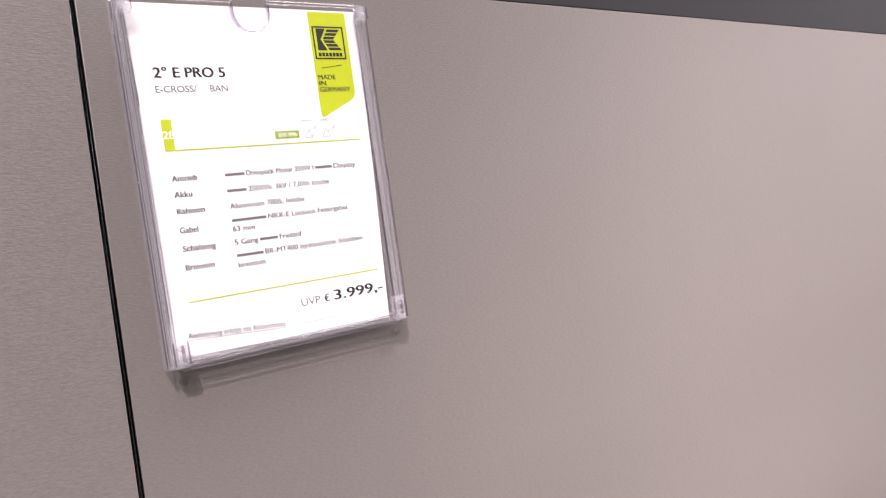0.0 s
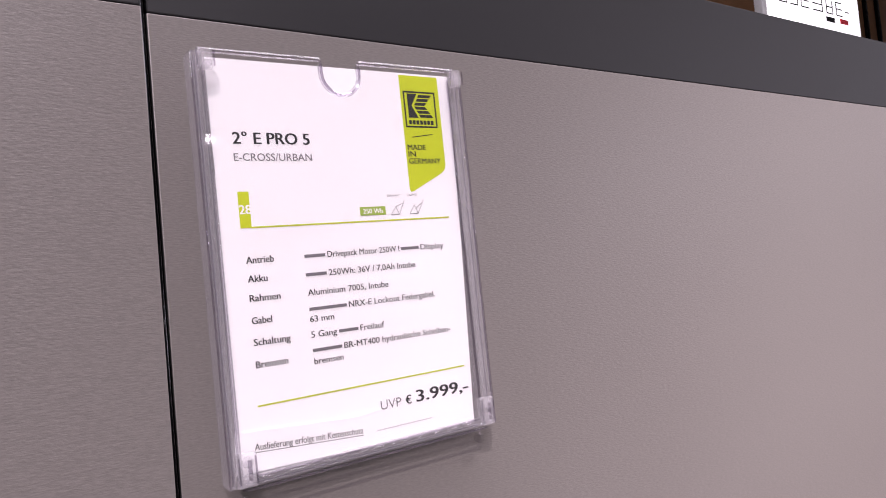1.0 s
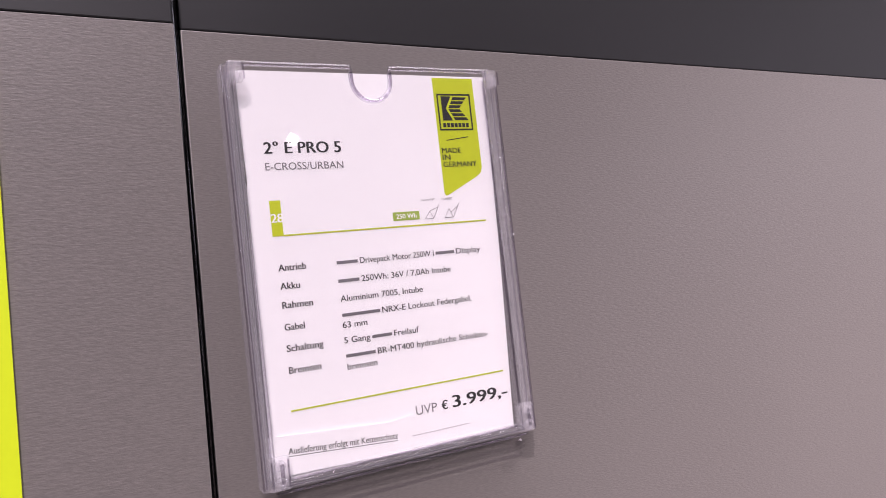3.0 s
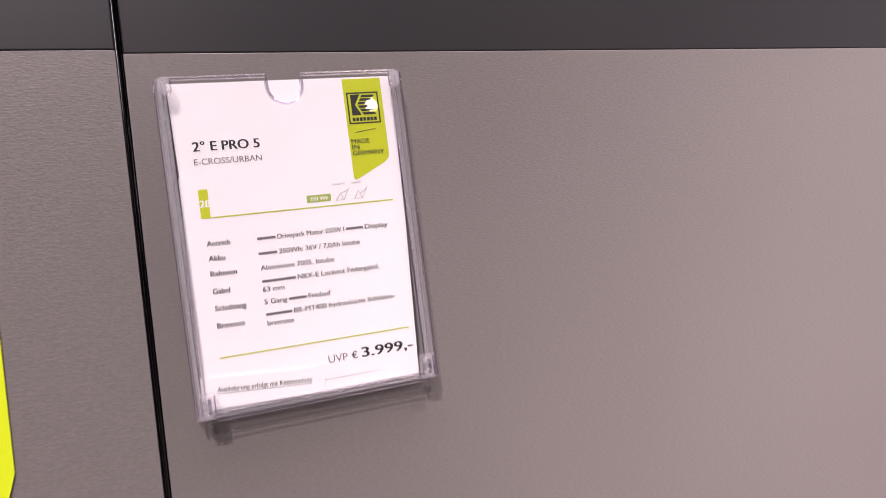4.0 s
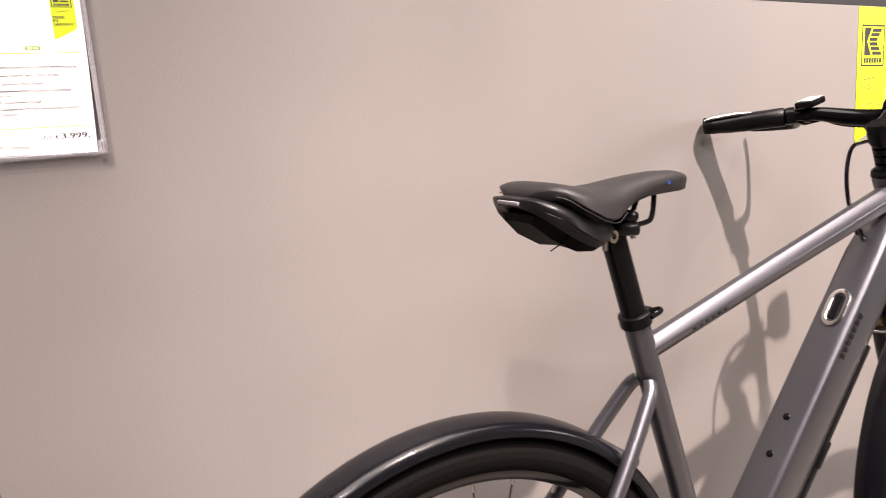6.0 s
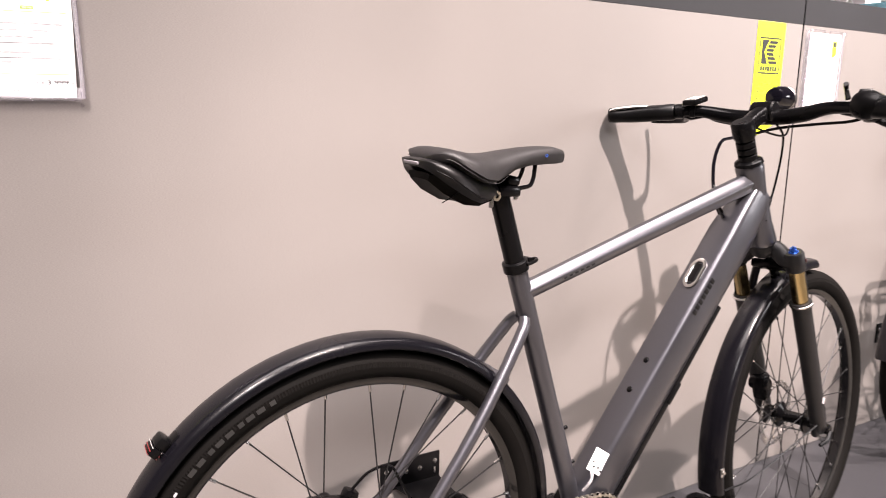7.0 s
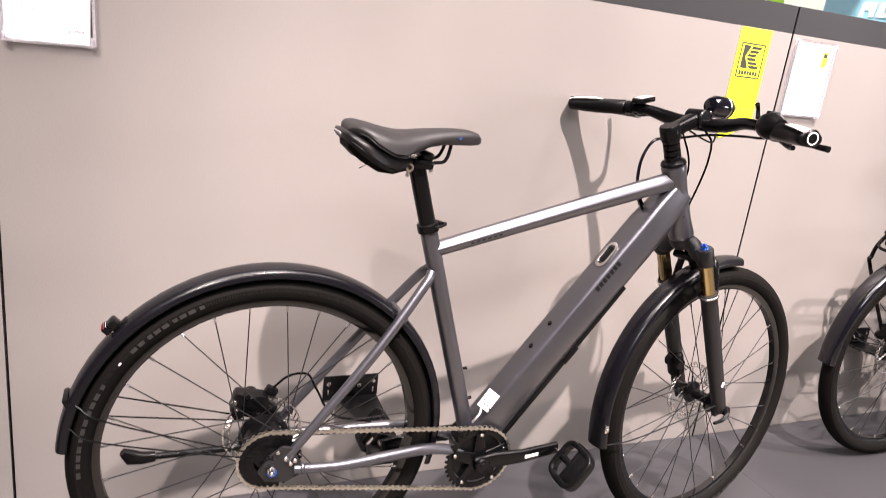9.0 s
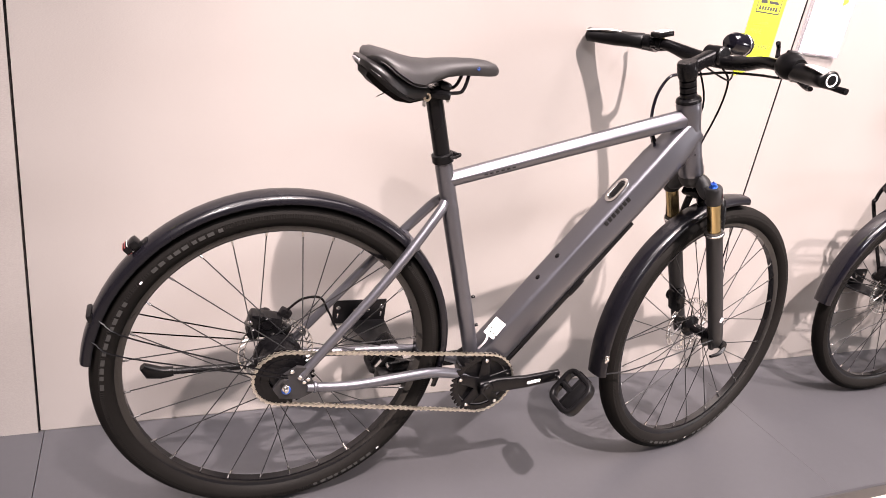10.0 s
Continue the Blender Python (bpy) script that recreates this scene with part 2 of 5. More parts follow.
def circle(r, seg=12):
    return [(r * math.cos(2 * math.pi * a / seg), r * math.sin(2 * math.pi * a / seg)) for a in range(seg)]


def rounded(w, h, r, seg=3):
    out = []
    for cx, cy, a0 in ((w / 2 - r, h / 2 - r, 0), (-w / 2 + r, h / 2 - r, 90), (-w / 2 + r, -h / 2 + r, 180), (w / 2 - r, -h / 2 + r, 270)):
        out += [(cx + r * math.cos(radians(a0 + 90 * j / seg)), cy + r * math.sin(radians(a0 + 90 * j / seg))) for j in range(seg + 1)]
    return out


def curve(pts, r=None, per=6):
    """A smooth line through the points (Catmull-Rom), with the radii carried along."""
    p = [Vector(q) for q in pts]
    p = [2 * p[0] - p[1]] + p + [2 * p[-1] - p[-2]]
    rs = r if isinstance(r, list) else None
    out, ro = [], []
    for a in range(1, len(p) - 2):
        for j in range(per + (a == len(p) - 3)):
            t = j / per
            q = 0.5 * (2 * p[a] + (p[a + 1] - p[a - 1]) * t + (2 * p[a - 1] - 5 * p[a] + 4 * p[a + 1] - p[a + 2]) * t * t + (3 * p[a] - p[a - 1] - 3 * p[a + 1] + p[a + 2]) * t ** 3)
            out.append(q)
            if rs:
                ro.append(rs[a - 1] + (rs[min(a, len(rs) - 1)] - rs[a - 1]) * t)
    return out, (ro if rs else r)


def arc(cx, cz, r, a0, a1, n, y=0.0):
    return [(cx + r * math.cos(radians(a0 + (a1 - a0) * j / (n - 1))), y, cz + r * math.sin(radians(a0 + (a1 - a0) * j / (n - 1)))) for j in range(n)]


def part(name, geo, mats, parent=None, label="", m=None, sharp=38):
    mats = mats if isinstance(mats, (list, tuple)) else [mats]
    ob = new(name, geo.mesh(name, mats, sharp) if isinstance(geo, Geo) else geo)
    ob.parent = parent
    if m:
        ob.matrix_basis = m
    return tagged(ob, label=label) if label else ob


def thing(name, at, label, category, group="", kind=""):
    ob = new(name)
    ob.matrix_basis = at
    ob.empty_display_size = 0.1
    return tagged(ob, label, category, group, kind)


def lettering(text, x0, x1, z, cap, mat, parent, y, bold=0.0, m=None, name="lettering"):
    """A line of writing on a sheet that faces -y, from x0 to x1, standing on z, capitals cap high."""
    cu = bpy.data.curves.new(name, "FONT")
    cu.body, cu.size, cu.resolution_u = text, 1.0, 3
    ob = bpy.data.objects.new(name, cu)
    scene.collection.objects.link(ob)
    bpy.context.view_layer.update()
    me = bpy.data.meshes.new_from_object(ob.evaluated_get(bpy.context.evaluated_depsgraph_get()))
    bpy.data.objects.remove(ob)
    xs = [v.co.x for v in me.vertices]
    sx, sz, low = (x1 - x0) / (max(xs) - min(xs)), cap / 0.70, min(xs)
    faces, flatted = [tuple(f.vertices) for f in me.polygons], Geo()
    for j, shift in enumerate((0, -1, 1) if bold else (0,)):
        flatted.add([(x0 + (v.co.x + shift * bold - low) * sx, y - 0.000008 * j, z + v.co.y * sz) for v in me.vertices], faces)
    bpy.data.meshes.remove(me)
    me = bpy.data.meshes.new(name)
    me.from_pydata(flatted.v, [], flatted.f)
    me.materials.append(mat)
    return part(name, me, mat, parent, m=m)


def flat(outline, y, mat, parent, name, m=None, thick=0.0004):
    return part(name, Geo().plate(outline, y - thick, y), mat, parent, m=m)


def rect(x0, x1, z0, z1):
    return [(x0, z0), (x1, z0), (x1, z1), (x0, z1)]


# ---- the stand: wall, floor ----
BAND_Z, TOP_Z, DEEP = 1.326, 1.402, 0.04
wall = thing("wall_north", Matrix(), "low exhibition wall of brushed grey laminate panels with a dark band along its top", "wall", kind="structure")
for k in range(-2, 4):
    x0, x1 = 2 * k + (0.0036 if k == 1 else 0.0021), 2 * k + (1.9966 if k == 0 else 1.9979)
    py = -0.008 if k < 0 else 0.0
    part("panel", Geo().box(((x0 + x1) / 2, DEEP / 2 + py, BAND_Z / 2), (x1 - x0, DEEP, BAND_Z), 0.0005), LAMINATE, wall, sharp=20)
    part("band", Geo().box(((x0 + x1) / 2, DEEP / 2 + py, (BAND_Z + TOP_Z) / 2), (x1 - x0, DEEP, TOP_Z - BAND_Z - 0.0006), 0.0008), BAND, wall, "dark grey laminate band", sharp=20)
    if k == -1:
        part("edge_trim", Geo().box((-0.0012, 0.010, TOP_Z / 2), (0.0016, 0.031, TOP_Z - 0.002), 0.0004), SEAM, wall, "dark chrome edge trim")
    if k > -2:
        part("joint_profile", Geo().tube([(2 * k, 0.0026, 0.0), (2 * k, 0.0026, TOP_Z - 0.001)], 0.0032 if k == 1 else 0.0020, 10), BLACK if k == 1 else SEAM, wall, "dark joint profile")

podium = thing("floor", Matrix(), "smooth grey podium floor laid in panels under the bicycles", "floor", kind="structure")
for k in range(-2, 4):
    x0, x1 = 2 * k + 0.0107, 2 * k + 2.0093
    part("floor_panel", Geo().box(((x0 + x1) / 2, -0.3175, -0.02), (x1 - x0, 0.633, 0.04), 0.0006), FLOOR, podium, sharp=20)
part("edge_strip", Geo().box((1, -0.640, -0.019), (12, 0.010, 0.042), 0.001), BAND, podium, "dark edge strip", sharp=20)
part("joint_strip", Geo().box((2.010, -0.3175, -0.0016), (0.0011, 0.632, 0.0026)), BAND, podium, "grey joint strip")
ground = part("ground", Geo().box((8, 6, -0.09), (70, 60, 0.10)), HALLFLOOR)
tagged(ground, "pale beige hall floor beyond the podium", "floor", kind="structure")

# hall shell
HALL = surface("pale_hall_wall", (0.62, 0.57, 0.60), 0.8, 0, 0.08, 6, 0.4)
# Darkened copy of HALL: lack of light on back and west walls, as colour.
DIM = surface("unlit_hall_wall", (0.20, 0.19, 0.20), 0.85, 0, 0.1, 6, 0.4)
CEIL = surface("grey_hall_ceiling", (0.16, 0.155, 0.16), 0.85, 0, 0.1, 6, 0.4)
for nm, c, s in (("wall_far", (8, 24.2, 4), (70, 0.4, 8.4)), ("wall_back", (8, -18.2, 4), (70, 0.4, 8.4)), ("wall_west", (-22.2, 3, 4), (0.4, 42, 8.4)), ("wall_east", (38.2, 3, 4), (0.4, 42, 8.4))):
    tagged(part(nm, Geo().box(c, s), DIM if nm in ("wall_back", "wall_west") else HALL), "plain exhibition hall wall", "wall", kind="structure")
tagged(part("ceiling", Geo().box((8, 3, 8.3), (61, 43, 0.3)), CEIL), "grey exhibition hall ceiling", "ceiling", kind="structure")


# ---- brand mark and stickers ----
def brand_mark(parent, x, z, w, h, y, mat, m=None, thick=0.0002):
    """The maker's square mark, as plain shapes."""
    t = w * 0.045
    for a in (rect(x, x + w, z, z + t), rect(x, x + w, z + h - t, z + h), rect(x, x + t, z + t, z + h - t), rect(x + w - t, x + w, z + t, z + h - t)):
        flat(a, y, mat, parent, "mark_frame", m, thick)
    bz, top = z + h * 0.27, z + h * 0.93
    x0, mid = x + w * 0.12, (bz + top) / 2
    flat([(x0, bz), (x0 + w * 0.30, bz), (x0 + w * 0.12, mid), (x0 + w * 0.30, top), (x0, top)], y, mat, parent, "mark_shape", m, thick)
    for j in range(6):
        za, zb = bz + (top - bz) * (j + 0.08) / 6, bz + (top - bz) * (j + 0.82) / 6
        sa, sb = abs(za - mid) / (top - mid), abs(zb - mid) / (top - mid)
        xa = lambda s: x0 + w * (0.19 + 0.18 * s)
        xb = lambda s: x0 + w * (0.52 + 0.26 * s)
        flat([(xa(sa), za), (xb(sa), za), (xb(sb), zb), (xa(sb), zb)], y, mat, parent, "mark_stripe", m, thick)
    for j in range(7):
        a = x + w * (0.11 + 0.113 * j)
        flat(rect(a, a + w * 0.09, z + h * 0.085, z + h * 0.20), y, mat, parent, "brand_bar", m, thick)


def pennant_outline(x0, x1, top, right, left, r):
    pts = [(x0, top), (x0, left + r * 0.6)]
    pts += [(x0 + r * 0.25, left + r * 0.12), (x0 + r * 0.8, left + r * 0.28)]
    pts += [(x1 - r, right - r * 0.42), (x1 - r * 0.25, right + r * 0.18), (x1, right + r)]
    return pts + [(x1, top)]


def wall_pennant(x, up):
    at = pose(x, -0.008 if x < 0 else 0, 0)
    p = thing("pennant_sticker", at, "neon yellow wall sticker with a black square mark and lettering", "sticker", "pennant stickers on the wall")
    flat(pennant_outline(0, 0.116, BAND_Z - 0.0015, 1.057, 1.009, 0.018), -0.0004, LIME, p, "film", thick=0.0012)
    y = -0.0018
    brand_mark(p, 0.0125, 1.170 + up, 0.090, 0.096, y, INK)
    flat([(0.020, 1.146 + up / 2), (0.075, 1.154 + up / 2), (0.075, 1.1555 + up / 2), (0.020, 1.1475 + up / 2)], y, INK, p, "slash")
    lettering("MADE", 0.016, 0.057, 1.124 + up / 2, 0.0125, INK, p, y, 0.02)
    lettering("IN", 0.016, 0.030, 1.104 + up / 2, 0.0125, INK, p, y, 0.02)
    lettering("GERMANY", 0.016, 0.108, 1.083 + up / 2, 0.0125, INK, p, y, 0.02)
    return p


wall_pennant(-0.197, 0.0066)
wall_pennant(1.805, 0.018)


def holder(at, label):
    """A clear wall pocket for one small sheet."""
    h = thing("sign_holder", at, label, "sign holder", "acrylic sign holders")
    W, Z0, Z1 = 0.1638, 1.0868, 1.3072
    cx, r = 0.0820, 0.0117
    notch = [(cx + r, Z1 - 0.003)] + [(cx + r * math.cos(radians(a)), Z1 - 0.0075 + r * math.sin(radians(a))) for a in range(0, -181, -15)] + [(cx - r, Z1 - 0.003)]
    front = [(0.004, Z0 + 0.002), (W - 0.004, Z0 + 0.002), (W - 0.004, Z1), (cx + r, Z1)] + notch + [(cx - r, Z1)] + [(0.004, Z1)]
    part("front_sheet", Geo().plate(front, -0.0125, -0.0105), ACRYLIC, h, "clear acrylic front with a thumb notch").visible_shadow = False
    part("back_sheet", Geo().box((W / 2, -0.0012, (Z0 + Z1) / 2), (W - 0.008, 0.002, Z1 - Z0 - 0.004), 0.0004), ACRYLIC, h, "clear acrylic back").visible_shadow = False
    for a in (0.0035, W - 0.0035):
        s = 1 if a < 0.05 else -1
        sec = [(a + s * u, v) for u, v in ((-0.0035, -0.0006), (-0.0035, -0.0120), (-0.0026, -0.0138), (-0.0018, -0.0122), (-0.0006, -0.0124), (0.0002, -0.0142), (0.0022, -0.0142), (0.0035, -0.0128), (0.0035, -0.0106), (-0.0008, -0.0102), (-0.0008, -0.0030), (0.0030, -0.0026), (0.0030, -0.0006))]
        k = len(sec)
        vs = [(u, v, Z0 + 0.001) for u, v in sec] + [(u, v, Z1 - 0.001) for u, v in sec]
        part("side_rail", Geo().add(vs, [tuple(range(k)), tuple(range(2 * k - 1, k - 1, -1))] + [(q, (q + 1) % k, (q + 1) % k + k, q + k) for q in range(k)]), CLEAR, h, "clear grooved side rail")
        # Refraction's dark lines put in as tinted strips; glossy ribs catch bright ones.
        part("rail_groove", Geo().box((a + s * 0.0036, -0.0094, (Z0 + Z1) / 2), (0.0009, 0.0014, Z1 - Z0 - 0.010), 0.0002), EDGE, h, "tinted strip for the dark line in the groove")
        part("rail_edge", Geo().box((a - s * 0.0034, -0.0130, (Z0 + Z1) / 2), (0.0007, 0.0014, Z1 - Z0 - 0.004), 0.0002), EDGE, h, "tinted strip for the dark outer line of the rail")
        for q in (-0.0021, 0.0012):
            part("rail_rib", Geo().tube([(a + s * q, -0.0141, Z0 + 0.003), (a + s * q, -0.0141, Z1 - 0.003)], 0.0006, 6), LIP, h, "bright rounded rib").visible_shadow = False
    for q in (-0.0006, 0.0024):
        part("rail_rib", Geo().tube([(0.008, -0.0136, Z0 + q), (W - 0.008, -0.0136, Z0 + q)], 0.0006, 6), LIP, h, "bright rounded rib").visible_shadow = False
    part("rail_edge", Geo().box((W / 2, -0.0130, Z0 - 0.0004), (W - 0.012, 0.0014, 0.0007), 0.0002), EDGE, h, "tinted strip for the dark outer line of the rail")
    part("bottom_rail", Geo().sweep([(0.007, -0.0068, Z0 + 0.003), (W - 0.007, -0.0068, Z0 + 0.003)], [(0.0062, 0.0030), (0.0062, -0.0022), (0.0050, -0.0030), (-0.0040, -0.0030), (-0.0052, -0.0020), (-0.0052, 0.0002), (-0.0044, 0.0010), (-0.0050, 0.0018), (-0.0044, 0.0030), (-0.0040, 0.0018), (0.0040, 0.0018)], up=(0, 1, 0)), CLEAR, h, "clear bottom rail")
    part("bottom_edge", Geo().box((W / 2, -0.0129, Z0 + 0.0052), (W - 0.020, 0.0008, 0.0008), 0.0002), EDGE, h, "darker lower edge")
    part("top_lip", Geo().sweep([(0.004, -0.0118, Z1)] + [(cx - r, -0.0118, Z1)] + [(p[0], -0.0118, p[1]) for p in notch[::-1]] + [(cx + r, -0.0118, Z1), (W - 0.004, -0.0118, Z1)], circle(0.0014, 8), up=(0, 1, 0)), LIP, h, "rounded clear top edge").visible_shadow = False
    part("notch_rim", Geo().tube([(p[0], -0.0130, p[1]) for p in notch], 0.0008, 6), EDGE, h, "darker rim of the thumb notch").visible_shadow = False
    for a, z in ((0.008, Z0 + 0.010), (W - 0.008, Z0 + 0.010), (0.006, Z1 - 0.006), (W - 0.006, Z1 - 0.006)):
        low = z < 1.2
        g = Geo().box((a, -0.0160, z), (0.0105 if low else 0.008, 0.0045, 0.017 if low else 0.011), 0.0014)
        for q in ((-0.0042, 0.0042) if low else (-0.0026,)):
            g.lathe([(0, 0.0030), (0.0012, 0.0028), (0.0018, 0.0016), (0.0010, 0.0010)], (a, -0.0180, z + q), (0, -1, 0), 12)
        part("corner_clip", g, CLEAR, h, "clear moulded corner clip")
        for q in (-0.0042, 0.0042):
            part("clip_line", Geo().tube([(a + q, -0.0184, z - (0.007 if low else 0.004)), (a + q, -0.0184, z + (0.007 if low else 0.004))], 0.0005, 6), LIP if q < 0 else EDGE, h)
        if low:
            part("clip_slot", Geo().box((a + 0.001, -0.0186, z), (0.0020, 0.0010, 0.010), 0.0004), EDGE, h, "slot in the clip")
            part("mount_peg", Geo().lathe([(0, 0.0026), (0.0035, 0.0032), (0.0050, 0.0020)], (a + 0.002, -0.0005, z - 0.0185), (0, -1, 0), 12), RAIL, h, "small clear peg under the holder")
    return h


TILT = pose(0.1, 0, 1.2, 0, -1.0, 0) @ pose(-0.1, 0, -1.2)
holder(TILT @ pose(0.0200, 0, 0), "clear acrylic sign holder on the wall holding a printed sheet")
holder(pose(2.0125, 0, 0.008), "clear acrylic sign holder on the wall holding a pale sheet")

# ---- price sheet ----
sheet = thing("price_sheet", TILT, "white printed price sheet with lime pennant and rules in the holder", "price tag")
SY = -0.00884
part("paper", Geo().plate([(0.0258, 1.0905), (0.1712, 1.0905), (0.1755, 1.2000), (0.1780, 1.3046), (0.0272, 1.3046), (0.0284, 1.2440), (0.0276, 1.2430)], -0.0088, -0.0084), PAPER, sheet)
flat(pennant_outline(0.1422, 0.1697, 1.3034, 1.2452, 1.2322, 0.004), SY, LIMEPRINT, sheet, "pennant", thick=0.00003)
SY = -0.00892
brand_mark(sheet, 0.1440, 1.2717, 0.0228, 0.0222, SY, INK, thick=0.00003)
flat([(0.1475, 1.2655), (0.1625, 1.2675), (0.1625, 1.2680), (0.1475, 1.2660)], SY, INK, sheet, "slash", thick=0.00003)
for txt, a, b, z in (("MADE", 0.1437, 0.1565, 1.2580), ("IN", 0.1437, 0.1488, 1.2540), ("GERMANY", 0.1437, 0.1663, 1.2497)):
    lettering(txt, a, b, z, 0.0033, INK, sheet, SY - 0.00004, 0.020)
lettering("2\u00b0 E PRO 5", 0.0388, 0.0810, 1.2602, 0.0062, INK, sheet, SY, 0.028)
lettering("E-CROSS/URBAN", 0.0385, 0.0815, 1.2513, 0.0040, GREYINK, sheet, SY, 0.006)
flat(rect(0.0385, 0.0444, 1.2163, 1.2352), SY, LIMEPRINT, sheet, "size_block", thick=0.00003)
lettering("28", 0.0387, 0.0450, 1.2236, 0.0047, PAPER, sheet, SY - 0.00006, 0.025)
flat(rect(0.0444, 0.1682, 1.2161, 1.2169), SY, LIMEPRINT, sheet, "rule", thick=0.00003)
flat(rect(0.1077, 0.1243, 1.2199, 1.2248), SY, OLIVE, sheet, "capacity_box", thick=0.00003)
lettering("250 Wh", 0.1097, 0.1223, 1.2210, 0.0027, PAPER, sheet, SY - 0.00006, 0.02)
lettering("DIAMANT", 0.1262, 0.1352, 1.2302, 0.0014, GREYINK, sheet, SY)
lettering("TRAPEZ", 0.1394, 0.1468, 1.2302, 0.0014, GREYINK, sheet, SY)
for x, lines in ((0.1278, ((0, 0, 0.0035, 0.0045), (0.0035, 0.0045, 0.0090, 0.0065), (0.0090, 0.0065, 0.0055, 0), (0.0055, 0, 0, 0), (0.0055, 0, 0.0035, 0.0045), (0.0090, 0.0065, 0.0096, 0.0080))), (0.1408, ((0, 0, 0.0032, 0.0052), (0.0032, 0.0052, 0.0055, 0), (0.0055, 0, 0, 0), (0.0055, 0, 0.0095, 0.0068), (0.0040, 0.0028, 0.0095, 0.0068), (0.0095, 0.0068, 0.0100, 0.0082)))):
    g = Geo()
    for a, b, c, d in lines:
        g.tube([(x + a, SY, 1.2198 + b), (x + c, SY, 1.2198 + d)], 0.00014, 4)
    part("frame_drawing", g, GREYINK, sheet)
for txt, b, z in (("Antrieb", 0.0545, 1.1980), ("Akku", 0.0501, 1.1883), ("Rahmen", 0.0562, 1.1783), ("Gabel", 0.0505, 1.1668), ("Schaltung", 0.0594, 1.1557), ("Bremsen", 0.0570, 1.1443)):
    lettering(txt, 0.0398, b, z, 0.0036, INK, sheet, SY, 0.022)
# brand words stand as bars
for x0, z, words in ((0.0716, 1.1980, (("", 0.0122), ("Drivepack Motor 250W I", 0.0455), ("", 0.0122), ("Display", 0.0165))),
                     (0.0714, 1.1880, (("", 0.0122), ("250Wh: 36V / 7,0Ah Intube", 0.0556))),
                     (0.0716, 1.1782, (("Aluminium 7005, Intube", 0.0495),)),
                     (0.0715, 1.1694, (("", 0.0222), ("NRX-E Lockout Federgabel,", 0.0570))),
                     (0.0713, 1.1639, (("63 mm", 0.0141),)),
                     (0.0712, 1.1556, (("5 Gang", 0.0150), ("", 0.0118), ("Freilauf", 0.0152))),
                     (0.0713, 1.1473, (("", 0.0172), ("BR-MT400 hydraulische Scheiben-", 0.0708))),
                     (0.0715, 1.1413, (("bremsen", 0.0172),))):
    x = x0
    for txt, w in words:
        if txt:
            lettering(txt, x, x + w, z, 0.0034, INK, sheet, SY, 0.012)
        else:
            flat(rect(x, x + w, z + 0.0006, z + 0.0023), SY, GREYINK, sheet, "word_bar", thick=0.00003)
        x += w + 0.0013
flat(rect(0.0386, 0.1680, 1.1248, 1.1256), SY, LIMEPRINT, sheet, "rule", thick=0.00003)
lettering("UVP", 0.1085, 0.1219, 1.1096, 0.0052, GREYINK, sheet, SY, 0.0)
lettering("\u20ac", 0.1249, 0.1287, 1.1098, 0.0048, INK, sheet, SY, 0.02)
lettering("3.999,-", 0.1322, 0.1690, 1.1098, 0.0068, INK, sheet, SY, 0.024)
for j in range(10):
    flat(rect(0.1042 + 0.0038 * j, 0.1072 + 0.0038 * j, 1.0986, 1.0991), SY, PALEINK, sheet, "small_print", thick=0.00003)
LEAN = pose(0.065, 0, 1.1, 0, 3.0, 0) @ pose(-0.065, 0, -1.1)
strip = thing("paper_strip", LEAN, "white paper strip with underlined printing stuck over the price sheet", "paper strip")
part("paper", Geo().plate([(0.0268, 1.0900), (0.0600, 1.0918), (0.1058, 1.0931), (0.1062, 1.1106), (0.0262, 1.1110)], -0.0100, -0.0097), PAPER, strip)
lettering("Auslieferung erfolgt mit Kettenschutz", 0.0363, 0.0972, 1.1012, 0.0034, INK, strip, -0.01005, 0.012)
flat(rect(0.0363, 0.0972, 1.1000, 1.1003), -0.01003, INK, strip, "underline", thick=0.00003)
flap = thing("paper_scrap", LEAN, "thin white paper scrap on the price sheet", "paper scrap")
part("paper", Geo().plate([(0.0925, 1.1108), (0.1062, 1.1108), (0.1062, 1.1132)], -0.0099, -0.0096), PAPER, flap)

pale = thing("price_sheet", pose(2.0, 0, 0.010), "white price sheet with a small yellow pennant in the holder", "price tag")
part("paper", Geo().plate(rect(0.0210, 0.1680, 1.0905, 1.2980), -0.0088, -0.0084), PAPER, pale)
flat(pennant_outline(0.130, 0.152, 1.2790, 1.240, 1.230, 0.004), -0.00884, LIME, pale, "pennant", thick=0.00004)
flat(rect(0.134, 0.148, 1.262, 1.275), -0.00892, INK, pale, "mark", thick=0.00003)
for j, (w, z) in enumerate(((0.045, 1.252), (0.045, 1.243), (0.12, 1.205), (0.11, 1.192), (0.10, 1.178), (0.115, 1.165), (0.10, 1.150), (0.13, 1.118))):
    flat(rect(0.033, 0.033 + w, z, z + 0.0016), -0.00884, PALEINK, pale, "word_bar", thick=0.00003)

# ---- topper board on the wall ----
board = thing("topper_board", pose(2.732, 0.006, TOP_Z), "neon yellow topper board in a black frame standing on the wall", "sign")
part("back_box", Geo().box((0.30, 0.016, 0.103), (0.60, 0.030, 0.180), 0.002), BLACK, board, "black box frame")
part("face", Geo().box((0.306, -0.0015, 0.105), (0.585, 0.004, 0.172), 0.0008), LIME, board, "neon yellow face")
part("foot", Geo().box((0.305, 0.012, 0.0068), (0.58, 0.046, 0.0130), 0.002), BAND, board, "dark foot strip")
lettering("TWO DE", 0.075, 0.245, 0.068, 0.050, INK, board, -0.0040, 0.01)

